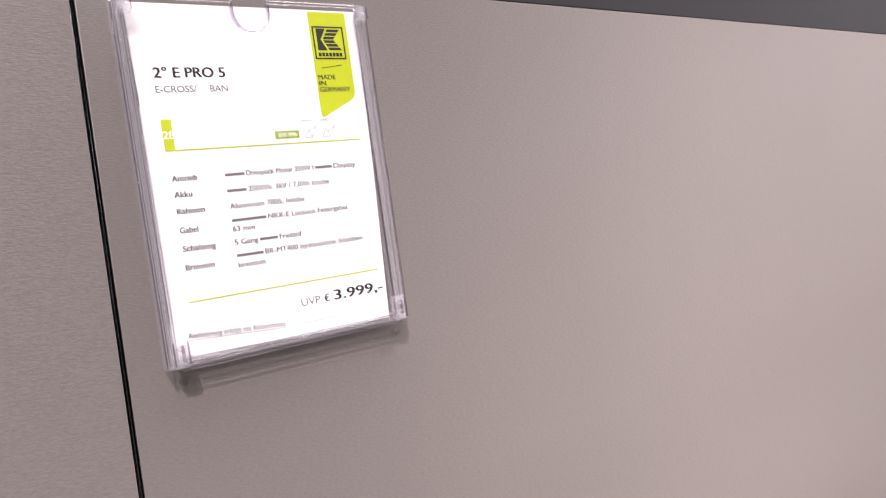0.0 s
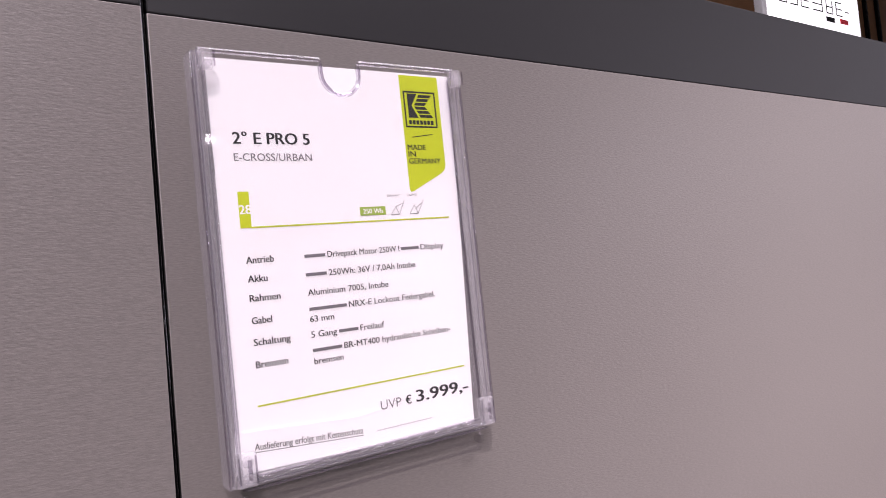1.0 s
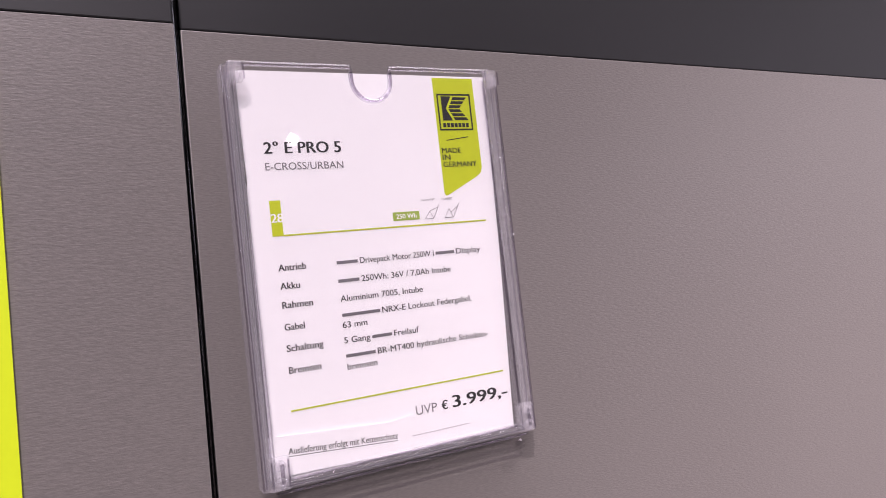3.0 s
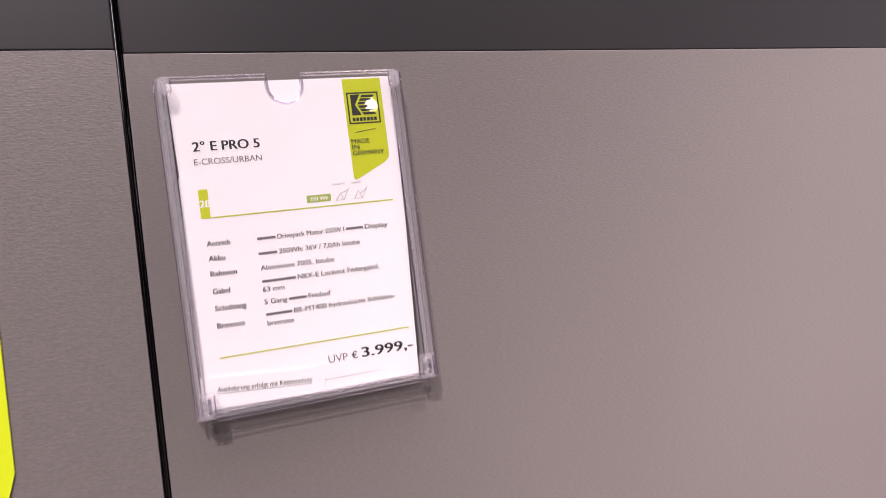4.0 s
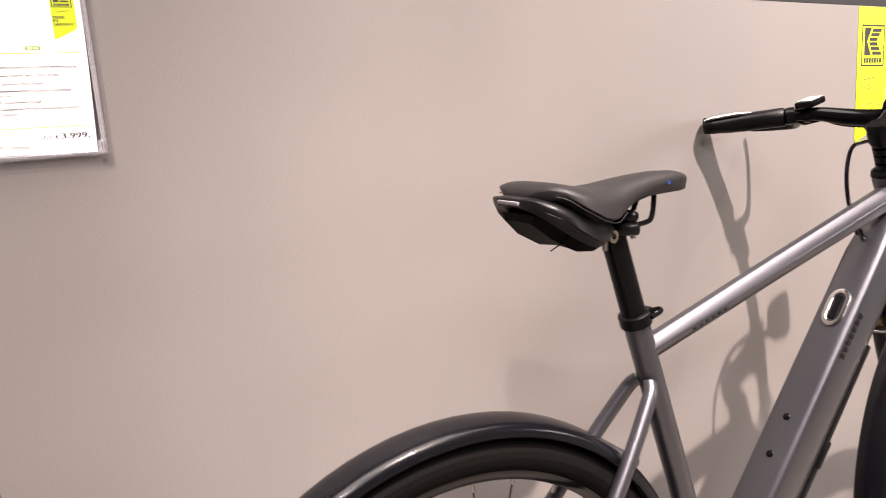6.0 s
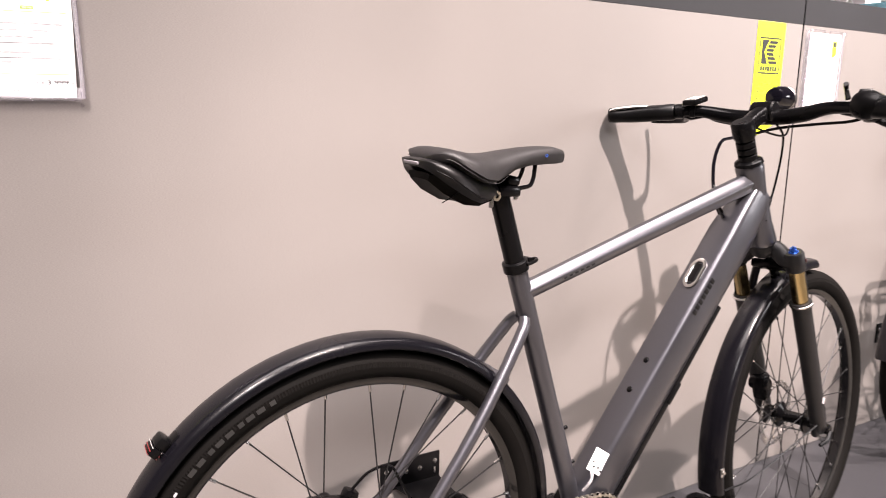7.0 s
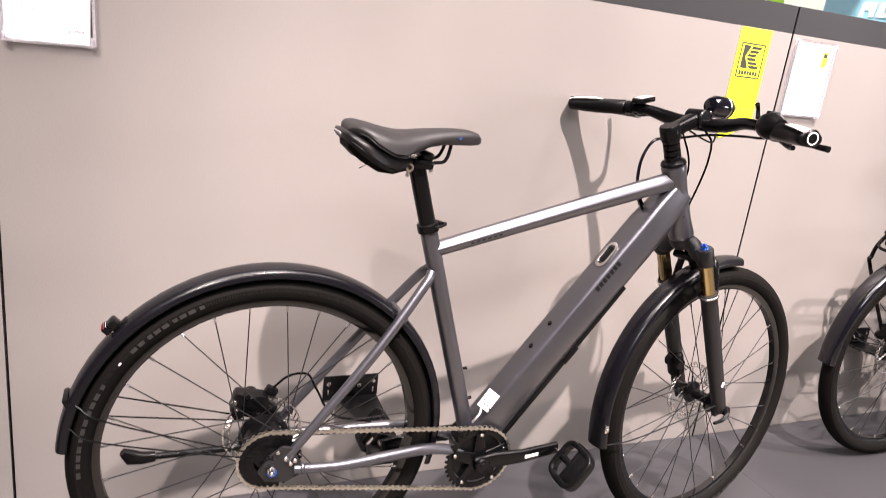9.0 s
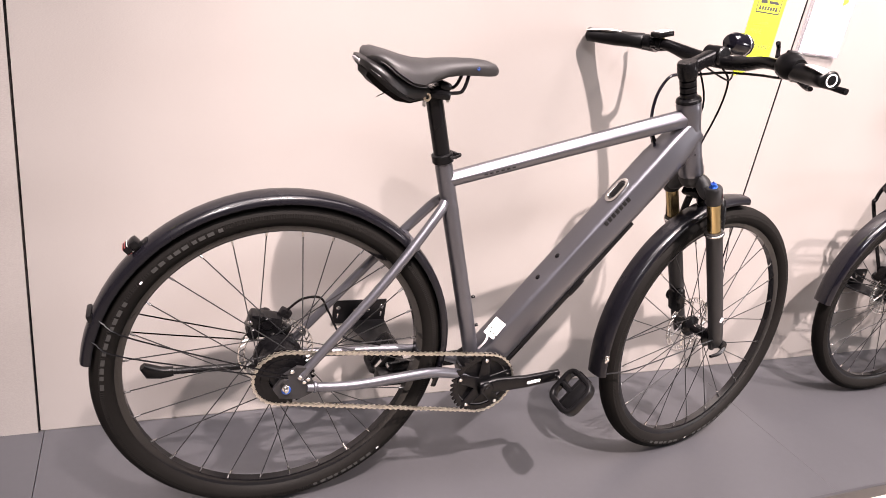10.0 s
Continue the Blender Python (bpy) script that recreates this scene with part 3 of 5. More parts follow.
# ---- what shows over the wall ----
POSTER = bpy.data.materials.new("forest_print")
POSTER.use_nodes = True
n, l = POSTER.node_tree.nodes, POSTER.node_tree.links
co, mp, mx = n.new("ShaderNodeTexCoord"), n.new("ShaderNodeMapping"), n.new("ShaderNodeMixRGB")
mp.inputs["Scale"].default_value = (11, 1, 0.45)
l.new(co.outputs["Object"], mp.inputs["Vector"])


def print_noise(scale, rough, stops, source):
    """One layer of the printed picture: noise through a colour ramp."""
    tex, ramp = n.new("ShaderNodeTexNoise"), n.new("ShaderNodeValToRGB")
    tex.inputs["Scale"].default_value, tex.inputs["Detail"].default_value, tex.inputs["Roughness"].default_value = scale, 10, rough
    l.new(source, tex.inputs["Vector"])
    l.new(tex.outputs["Fac"], ramp.inputs["Fac"])
    while len(ramp.color_ramp.elements) < len(stops):
        ramp.color_ramp.elements.new(0.5)
    for e, (at, c) in zip(ramp.color_ramp.elements, stops):
        e.position, e.color = at, (*c, 1)
    return ramp.outputs["Color"]


trunks = print_noise(1.6, 0.62, [(0.40, (0.03, 0.022, 0.014)), (0.50, (0.13, 0.09, 0.055)), (0.57, (0.26, 0.22, 0.13)), (0.66, (0.60, 0.60, 0.45))], mp.outputs["Vector"])
leaves = print_noise(19.0, 0.72, [(0.40, (0.015, 0.03, 0.008)), (0.50, (0.09, 0.16, 0.025)), (0.58, (0.26, 0.40, 0.06)), (0.68, (0.75, 0.82, 0.42))], co.outputs["Object"])
where = print_noise(3.4, 0.74, [(0.46, (0, 0, 0)), (0.51, (1, 1, 1))], co.outputs["Object"])
l.new(where, mx.inputs["Fac"])
l.new(trunks, mx.inputs[1])
l.new(leaves, mx.inputs[2])
l.new(mx.outputs[0], n["Principled BSDF"].inputs["Base Color"])
WHITEPANEL = surface("white_panel", (0.80, 0.80, 0.80), 0.5, 0, 0.04, 30, 2)
GREENPANEL = surface("green_panel", (0.19, 0.40, 0.02), 0.5, 0, 0.05, 30, 2)
SKYPANEL = surface("sky_blue_panel", (0.28, 0.60, 0.74), 0.5, 0, 0.2, 3, 0.8)
ORANGEPANEL = surface("orange_panel", (0.90, 0.36, 0.09), 0.5, 0, 0.06, 30, 2)
ALU = surface("truss_aluminium", (0.80, 0.79, 0.81), 0.45, 0.2, 0.1, 30, 4)
PALEGREEN = surface("pale_green_panel", (0.78, 0.80, 0.70), 0.6, 0, 0.06, 30, 2)
PINK = surface("light_red_print", (0.75, 0.06, 0.08), 0.5, 0, 0.06, 30, 2)
RUST = surface("dark_red_print", (0.26, 0.05, 0.02), 0.6, 0, 0.08, 30, 2)
BROWN = surface("brown_wood", (0.22, 0.11, 0.05), 0.6, 0, 0.25, 30, 2, (1, 1, 8))

poster = thing("forest_poster", pose(3.3, 3.0, 0), "large printed forest picture on a neighbouring stand", "poster")
part("print", Geo().box((0, 0.02, 1.18), (2.56, 0.03, 2.36)), POSTER, poster)
pillar = thing("stand_pillar", pose(4.75, 3.0, 0), "white stand pillar with a bright green side strip", "pillar")
part("body", Geo().box((-0.03, 0.02, 1.18), (0.26, 0.10, 2.36), 0.004), WHITEPANEL, pillar)
part("strip", Geo().box((0.165, 0.0, 1.18), (0.13, 0.16, 2.36), 0.004), GREENPANEL, pillar, "bright green strip")
lowp = thing("low_partition", pose(5.3, 3.2, 0), "pale green low partition of a neighbouring stand", "partition")
part("body", Geo().box((0.08, 0, 1.01), (0.66, 0.05, 2.02), 0.004), PALEGREEN, lowp)

booth = thing("blue_booth", pose(12.09, 6.90, 0, 0, 0, -78.8), "sky-blue neighbouring booth wall with white brand shapes", "booth")
part("wall", Geo().box((0, 0.1, 1.45), (3.25, 0.2, 2.9), 0.01), SKYPANEL, booth)
for j in range(7):
    x = -0.96 + 0.305 * j
    slant = [(x, 2.49), (x + 0.085, 2.49), (x + 0.085, 2.60), (x + 0.175, 2.60), (x + 0.175, 2.49), (x + 0.265, 2.49), (x + 0.305, 2.74), (x + 0.045, 2.74)]
    if j % 2:
        slant = [(x, 2.49), (x + 0.27, 2.49), (x + 0.285, 2.57), (x + 0.12, 2.57), (x + 0.13, 2.65), (x + 0.295, 2.65), (x + 0.31, 2.74), (x + 0.045, 2.74)]
    part("brand_bar", Geo().plate(slant, -0.02, 0.0), WHITEPANEL, booth, "white slanted brand shape")
for x, h in ((-1.1, 0.10), (-0.2, 0.13), (0.75, 0.10), (1.3, 0.16)):
    part("top_lamp", Geo().lathe([(0, 0.03), (0.02, 0.07), (h * 0.7, 0.05), (h, 0.01)], (x, 0.08, 2.9), (0, 0, 1), 12), WHITEPANEL, booth, "small white lamp on the booth wall")
hang = thing("orange_sign", pose(13.56, 8.86, 3.29, 0, 0, -78), "orange hanging sign with dark brand strokes", "sign")
part("panel", Geo().box((0.0, 0, 0.0), (1.05, 0.05, 0.36), 0.01), ORANGEPANEL, hang)
for x in (-0.45, 0.45):
    part("hanger", Geo().tube([(x, 0, 0.17), (x, 0, 4.88)], 0.006, 6), ALU, hang)
for j, (x, lean, h) in enumerate(((-0.20, 24, 0.17), (-0.10, 24, 0.11), (0.03, 24, 0.17), (0.14, 24, 0.12), (0.25, 24, 0.16))):
    part("brand_stroke", Geo().box((x, -0.03, 0.015), (0.042, 0.02, h), 0.004, (0, lean, 0)), RUST, hang, "dark red brand stroke")
part("brand_stroke", Geo().box((0.045, -0.03, 0.090), (0.20, 0.02, 0.034), 0.004), RUST, hang, "dark red brand stroke")


def truss(at, length, name="ceiling_truss"):
    t = thing(name, at, "silver lattice lighting truss hanging over the hall", "truss", "lighting trusses")
    for y, z in ((0, 0), (0, 0.24), (0.22, 0.12)):
        part("chord", Geo().tube([(-length / 2, y, z), (length / 2, y, z)], 0.022, 8), ALU, t)
    step = 0.20
    k = int(length / step)
    for j in range(k):
        x, s = -length / 2 + j * step, j % 2
        part("brace", Geo().tube([(x, 0, 0.24 * s), (x + step, 0, 0.24 * (1 - s))], 0.014, 6), ALU, t)
    for x in (-length * 0.4, 0, length * 0.4):
        part("hanger", Geo().tube([(x, 0, 0.24), (x, 0, 8.2 - at.translation.z)], 0.012, 6), ALU, t)
    return t


truss(pose(15.4, 9.9, 3.62, 0, 0, -66), 12)
truss(pose(18.5, 11.5, 3.30, 0, 0, -30), 8)
for x, y, z in ((15.1, 12.2, 4.30), (16.2, 12.2, 4.50), (17.7, 12.2, 4.78)):
    s = thing("stage_light", pose(x, y, z, 0, 0, -50), "black stage light hanging from the hall ceiling", "stage light", "stage lights")
    part("housing", Geo().box((0, 0, 0), (0.42, 0.32, 0.30), 0.04, (20, 0, 10)), BLACK, s)
    part("yoke", Geo().tube([(-0.25, 0, 0), (-0.25, 0, 0.32), (0.25, 0, 0.32), (0.25, 0, 0)], 0.02, 6).tube([(0, 0, 0.32), (0, 0, 8.2 - z)], 0.02, 6), BLACK, s)
# lit stage light across the aisle, whose glint shows in the sign holder
glow = thing("stage_light", look((4.0, -14.0, 4.40), (0.1, 0.0, 1.26)), "black stage light across the aisle, switched on", "stage light", "stage lights")
part("housing", Geo().lathe([(0.34, 0.05), (0.30, 0.12), (0.0, 0.14), (-0.04, 0.14), (-0.04, 0.125), (0.02, 0.12)], (0, 0, 0), (0, 0, 1), 24), BLACK, glow)
part("lens", Geo().lathe([(0.0, 0.115), (-0.008, 0.06), (-0.010, 0.001)], (0, 0, 0), (0, 0, 1), 24), lit("lamp_glow", (1.0, 0.96, 0.93), 130.0), glow, "glowing lens")
hook = Vector((4.0, -14.0, 8.16)) - Vector((4.0, -14.0, 4.40))
local = glow.matrix_basis.to_3x3().inverted() @ hook
part("yoke", Geo().tube([(-0.17, 0, 0.12), Vector((-0.17, 0, 0.12)) + local * 0.08, Vector((0.17, 0, 0.12)) + local * 0.08, (0.17, 0, 0.12)], 0.015, 6).tube([Vector((0, 0, 0.12)) + local * 0.08, Vector((0, 0, 0.12)) + local], 0.02, 6), BLACK, glow)
for x in (21.4, 25.7, 30.0):
    col = thing("hall_column", pose(x, 16.0, 0, 0, 0, -40), "white hall column against the far wall", "column", "hall columns")
    part("shaft", Geo().box((0, 0, 4.05), (0.45, 0.45, 8.1), 0.02), WHITEPANEL, col)
for z in (3.4, 6.0):
    tagged(part("wall_rail", Geo().box((8, 23.95, z), (60, 0.1, 0.35), 0.01), CEIL), "grey service rail along the hall wall", "rail", "service rails")

# neighbouring board and beams seen from close to the wall
sign = thing("white_sign_board", pose(8.1, 4.0, 0), "glowing white hanging sign board with thin dark letter shapes", "sign")
part("board", Geo().box((0.435, 0, 4.42), (2.18, 0.08, 1.36), 0.02), WHITEPANEL, sign, "white sign case")
part("light_face", Geo().box((0.455, -0.043, 4.42), (2.10, 0.008, 1.32), 0.002), lit("light_box_face", (1.0, 0.99, 0.98), 2.4), sign, "glowing white face")
part("edge_strip", Geo().box((-0.70, -0.02, 4.42), (0.07, 0.10, 1.36), 0.006), ALU, sign, "grey edge strip")
for x in (-0.3, 1.2):
    part("hanger", Geo().tube([(x, 0, 5.09), (x, 0, 8.16)], 0.008, 6), ALU, sign, "thin steel hanger")
for x, w, gap in ((-0.49, 0.15, 1), (-0.27, 0.16, 2), (-0.04, 0.16, 0), (0.21, 0.17, 3), (0.49, 0.22, 0), (0.77, 0.14, 1), (1.00, 0.14, 3)):
    g = Geo()
    bars = [(x - w / 2, 4.09, 0.013, 0.165), (x, 4.1725, w, 0.013), (x, 4.09, w, 0.013), (x + w / 2, 4.09, 0.013, 0.165), (x, 4.0075, w, 0.013)]
    for q, (cx, cz, bw, bh) in enumerate(bars):
        if q != gap:
            g.box((cx, -0.051, cz), (bw, 0.006, bh), 0.001)
    part("letter_shape", g, BLACK, sign, "thin dark letter shape")
part("dash", Geo().box((1.20, -0.051, 4.075), (0.09, 0.006, 0.013), 0.001), BLACK, sign, "thin dark dash")
part("pill", Geo().box((0.77, -0.051, 3.93), (0.20, 0.008, 0.062), 0.004), INK, sign, "dark pill")
part("pill", Geo().box((1.10, -0.051, 3.94), (0.20, 0.008, 0.062), 0.004), PINK, sign, "red pill")
beam = thing("wooden_canopy", pose(9.4, 6.5, 0), "brown wooden canopy of a neighbouring stand", "canopy")
for j in range(6):
    part("beam", Geo().box((0, 0.5 * j, 4.6 + 0.02 * j), (9.0, 0.22, 0.34), 0.01), BROWN, beam)
part("back_panel", Geo().box((3.0, -0.30, 5.35), (15.0, 0.05, 2.1), 0.01), BROWN, beam, "brown wooden panel")
for x in (-4.1, -1.0, 2.5, 4.2, 5.4, 5.9, 7.6):
    part("post", Geo().box((x, -0.36, 5.35), (0.10, 0.06, 2.1), 0.01), BLACK, beam, "dark upright")
part("fascia", Geo().box((0, -0.44, 5.75), (9.0, 0.08, 0.5), 0.01), BROWN, beam, "dark wooden fascia")
for x in (-4.3, 0, 4.3, 9.0):
    part("hanger", Geo().tube([(x, -0.30, 6.38), (x, -0.30, 8.16)], 0.012, 6), ALU, beam, "thin steel hanger")


# ---- bicycles ----
R_TYRE, AX_F = 0.352, 1.147
RAKE = radians(22)
DOWN = Vector((math.sin(RAKE), 0, -math.cos(RAKE)))
HEAD_LOW = Vector((0.952, 0, 0.804))
HEAD_TOP = HEAD_LOW - DOWN * 0.186
def steering(degrees):
    return Matrix.Translation(HEAD_LOW) @ Matrix.Rotation(radians(degrees), 4, -DOWN) @ Matrix.Translation(-HEAD_LOW)


STEER = steering(10.2)
BAR_C = Vector((0.938, 0, 1.082))
COCKPIT = Matrix.Translation((0.004, 0, -0.012)) @ steering(12.2) @ Matrix.Translation(BAR_C) @ Matrix.Rotation(radians(2.6), 4, "X") @ Matrix.Translation(-BAR_C)


def tyre_mesh():
    """The tyre, round its hub at the origin, with a fine block tread on its crown and shoulders."""
    n = 880
    verts, faces, k = [], [], 20
    for a in range(n):
        t = 2 * math.pi * a / n
        for j in range(k):
            q = 2 * math.pi * j / k
            r = 0.0240
            if math.cos(q) > 0.02:
                r += 0.0009 if (a + j) % 2 else -0.0008
            rad = 0.3315 + r * math.cos(q) * 1.0
            verts.append((rad * math.cos(t), r * math.sin(q), rad * math.sin(t)))
    for a in range(n):
        b = (a + 1) % n
        faces += [(a * k + j, a * k + (j + 1) % k, b * k + (j + 1) % k, b * k + j) for j in range(k)]
    return Geo().add(verts, faces).mesh("tyre", [RUBBER], 24)


def spoke_mesh(side, lean, hub_r, hub_y):
    a = radians(58 * lean)
    p0 = Vector((hub_r * math.sin(a), side * hub_y, hub_r * math.cos(a)))
    p1 = Vector((0, side * 0.004, 0.3005))
    q = p1 + (p0 - p1).normalized() * 0.014
    return Geo().tube([p0, q], 0.00125, 5).tube([q, p1], 0.0025, 6, mi=1).mesh("spoke", [SPOKE, STEEL])


def disc_mesh(r):
    g = Geo()
    ring = lambda a, b: g.lathe([(-0.0009, a), (0.0009, a), (0.0009, b), (-0.0009, b)], (0, 0, 0), (0, 1, 0), 48, closed=True)
    ring(r - 0.0035, r), ring(r - 0.0145, r - 0.0125), ring(0.018, 0.024)
    for j in range(36):
        t, u = 2 * math.pi * j / 36, 2 * math.pi * (j + 0.8) / 36
        g.tube([((r - 0.013) * math.cos(t), 0, (r - 0.013) * math.sin(t)), ((r - 0.003) * math.cos(u), 0, (r - 0.003) * math.sin(u))], 0.0016, 4)
    for j in range(6):
        t, u = 2 * math.pi * j / 6, 2 * math.pi * (j + 0.45) / 6
        g.tube([(0.022 * math.cos(t), 0, 0.022 * math.sin(t)), ((r - 0.0135) * math.cos(u), 0, (r - 0.0135) * math.sin(u))], 0.0028, 4)
    return g.mesh("brake_disc", [STEEL])


TYRE = tyre_mesh()
DISC = disc_mesh(0.080)


def wheel(parent, name, m, hub, spin, marks):
    """A wheel round its own hub: rim, tyre, hub, spokes, brake disc, prints on the tyre's side."""
    rim = Geo().lathe([(-0.0125, 0.316), (-0.0135, 0.309), (-0.0085, 0.2985), (0.0085, 0.2985), (0.0135, 0.309), (0.0125, 0.316)], (0, 0, 0), (0, 1, 0), 96, closed=True)
    w = part(name, rim, RIM, parent, "black spoked wheel", m)
    part("tyre", TYRE, RUBBER, w, "black tyre with fine block tread")
    hr, hy = (0.046, 0.028) if hub == "gear" else (0.027, 0.030)
    if hub == "gear":
        prof = [(-0.058, 0.010), (-0.050, 0.030), (-0.034, 0.036), (-0.033, 0.050), (-0.024, 0.050), (-0.020, 0.043), (0.020, 0.043), (0.024, 0.050), (0.032, 0.050), (0.036, 0.034), (0.055, 0.012)]
    else:
        prof = [(-0.052, 0.008), (-0.036, 0.012), (-0.034, 0.029), (-0.029, 0.029), (-0.020, 0.014), (0.020, 0.014), (0.029, 0.030), (0.034, 0.030), (0.038, 0.016), (0.050, 0.009)]
    part("hub", Geo().lathe(prof, (0, 0, 0), (0, 1, 0), 32), BLACK, w, "black hub")
    kinds = [spoke_mesh(s, lean, hr, hy) for s, lean in ((-1, 1), (1, 1), (-1, -1), (1, -1))]
    for j in range(28):
        part("spoke", kinds[j % 4], SPOKE, w, m=Matrix.Rotation(radians(spin + 360 * j / 28), 4, "Y"))
    part("brake_disc", DISC, STEEL, w, "drilled steel brake disc", Matrix.Translation((0, 0.043, 0)))
    for a, span, count in marks:
        for j in range(count):
            b = radians(a + span * j / count)
            if count > 2:
                q0, q1 = b, b + radians(span / count * (0.74 if j % 3 else 0.52))
            else:
                q0, q1 = b, b + radians(1.1)
            g = Geo()
            ra, rb = (0.3290, 0.3362) if count > 2 else (0.3315, 0.3350)
            vs = []
            for rad, y in ((ra, -0.0247), (rb, -0.0246)):
                for q in (q0, (q0 + q1) / 2, q1):
                    vs.append((rad * math.cos(q), y, rad * math.sin(q)))
            g.add(vs, [(0, 1, 4, 3), (1, 2, 5, 4)])
            part("sidewall_print", g, MARK if count > 2 else PALEINK, w)
    return w


def fender_geo(cx, cz, r, a0, a1, width, n=44):
    half = width / 2
    outer = [(-0.008, -half), (-0.003, -half), (0.0022, -half * 0.93), (0.0060, -half * 0.80), (0.0080, -half * 0.62), (0.0094, -half * 0.32), (0.0100, 0), (0.0094, half * 0.32), (0.0080, half * 0.62), (0.0060, half * 0.80), (0.0022, half * 0.93), (-0.003, half), (-0.008, half)]
    inner = [(h - 0.0022, w * 0.94) for h, w in reversed(outer)]
    pts = arc(cx, cz, r, a0, a1, n)
    g, sec, k = Geo(), outer + inner, 26
    verts = []
    for x, y, z in pts:
        d = Vector((x - cx, 0, z - cz)).normalized()
        verts += [Vector((x, 0, z)) + d * u + Vector((0, w, 0)) for u, w in sec]
    faces = [(a * k + j, a * k + (j + 1) % k, (a + 1) * k + (j + 1) % k, (a + 1) * k + j) for a in range(n - 1) for j in range(k)]
    faces += [tuple(range(k)), tuple((n - 1) * k + j for j in range(k))]
    return g.add(verts, faces)


def ring_point(cx, cz, r, a, y=0.0):
    return (cx + r * math.cos(radians(a)), y, cz + r * math.sin(radians(a)))


def chain_geo(c0, r0, c1, r1, y):
    """A bush roller chain round two sprockets in the plane y, link by link."""
    c0, c1 = Vector((c0[0], c0[1])), Vector((c1[0], c1[1]))
    d = c1 - c0
    L, base = d.length, math.atan2(d.y, d.x)
    off = math.acos((r0 - r1) / L)
    pts = []
    for c, r, s, e in ((c0, r0, base + off, base + 2 * math.pi - off), (c1, r1, base - off, base + off)):
        k = max(int(r * abs(e - s) / 0.004), 4)
        pts += [c + r * Vector((math.cos(s + (e - s) * j / k), math.sin(s + (e - s) * j / k))) for j in range(k + 1)]
    pts.append(pts[0])
    run = [0.0]
    for a, b in zip(pts, pts[1:]):
        run.append(run[-1] + (b - a).length)
    n = 2 * round(run[-1] / 0.0127 / 2)
    xs, zs = np.interp(np.linspace(0, run[-1], n + 1), run, [p.x for p in pts]), np.interp(np.linspace(0, run[-1], n + 1), run, [p.y for p in pts])
    g = Geo()
    for j in range(n):
        a, b = Vector((xs[j], zs[j])), Vector((xs[j + 1], zs[j + 1]))
        t = (b - a).normalized()
        w = Vector((-t.y, t.x))
        out = []
        for c, s in ((b, 1), (a, -1)):
            for q in (-70, -25, 25, 70):
                out.append(c + t * s * 0.0040 * math.cos(radians(q)) + w * s * 0.0040 * math.sin(radians(q)))
        mid = (a + b) / 2
        out = out[:4] + [mid + w * 0.0014] + out[4:] + [mid - w * 0.0014]
        gap = 0.0034 if j % 2 else 0.0023
        for s in (-1, 1):
            g.plate([(p.x, p.y) for p in out], y + s * gap, y + s * (gap + 0.001))
        g.cyl((a.x, y - 0.0048, a.y), (a.x, y + 0.0048, a.y), 0.0021, 6)
    return g


def sprocket_geo(c, r, teeth, y, thick, inner):
    out = []
    for j in range(teeth):
        for q, rr in ((-0.36, -0.0035), (-0.12, 0.0035), (0.12, 0.0035), (0.36, -0.0035)):
            t = 2 * math.pi * (j + q) / teeth
            out.append((t, r + rr))
    k, vs, fs = len(out), [], []
    for yy in (y - thick / 2, y + thick / 2):
        vs += [(c[0] + rr * math.cos(t), yy, c[1] + rr * math.sin(t)) for t, rr in out]
        vs += [(c[0] + inner * math.cos(t), yy, c[1] + inner * math.sin(t)) for t, rr in out]
    for j in range(k):
        b = (j + 1) % k
        fs += [(j, b, k + b, k + j), (2 * k + j, 3 * k + j, 3 * k + b, 2 * k + b), (j, 2 * k + j, 2 * k + b, b), (k + j, k + b, 3 * k + b, 3 * k + j)]
    return Geo().add(vs, fs)


def saddle_geo(stations):
    """A padded saddle lofted through (x, half width, top, side drop, thickness)."""
    g, vs, fs, k = Geo(), [], [], 22
    for x, w, top, drop, th in stations:
        for j in range(k):
            if j < 13:
                u = -1 + 2 * j / 12
                vs.append((x, w * math.sin(u * math.pi / 2) ** 1 if abs(u) < 1 else w * u, top - drop * abs(u) ** 2.4))
            else:
                u = 1 - 2 * (j - 12.5) / 9
                vs.append((x, w * 0.93 * u, top - drop * abs(u) ** 2.4 - th))
    n = len(stations)
    for a in range(n - 1):
        fs += [(a * k + j, a * k + (j + 1) % k, (a + 1) * k + (j + 1) % k, (a + 1) * k + j) for j in range(k)]
    fs += [tuple(range(k)), tuple((n - 1) * k + j for j in range(k))]
    return g.add(vs, fs)


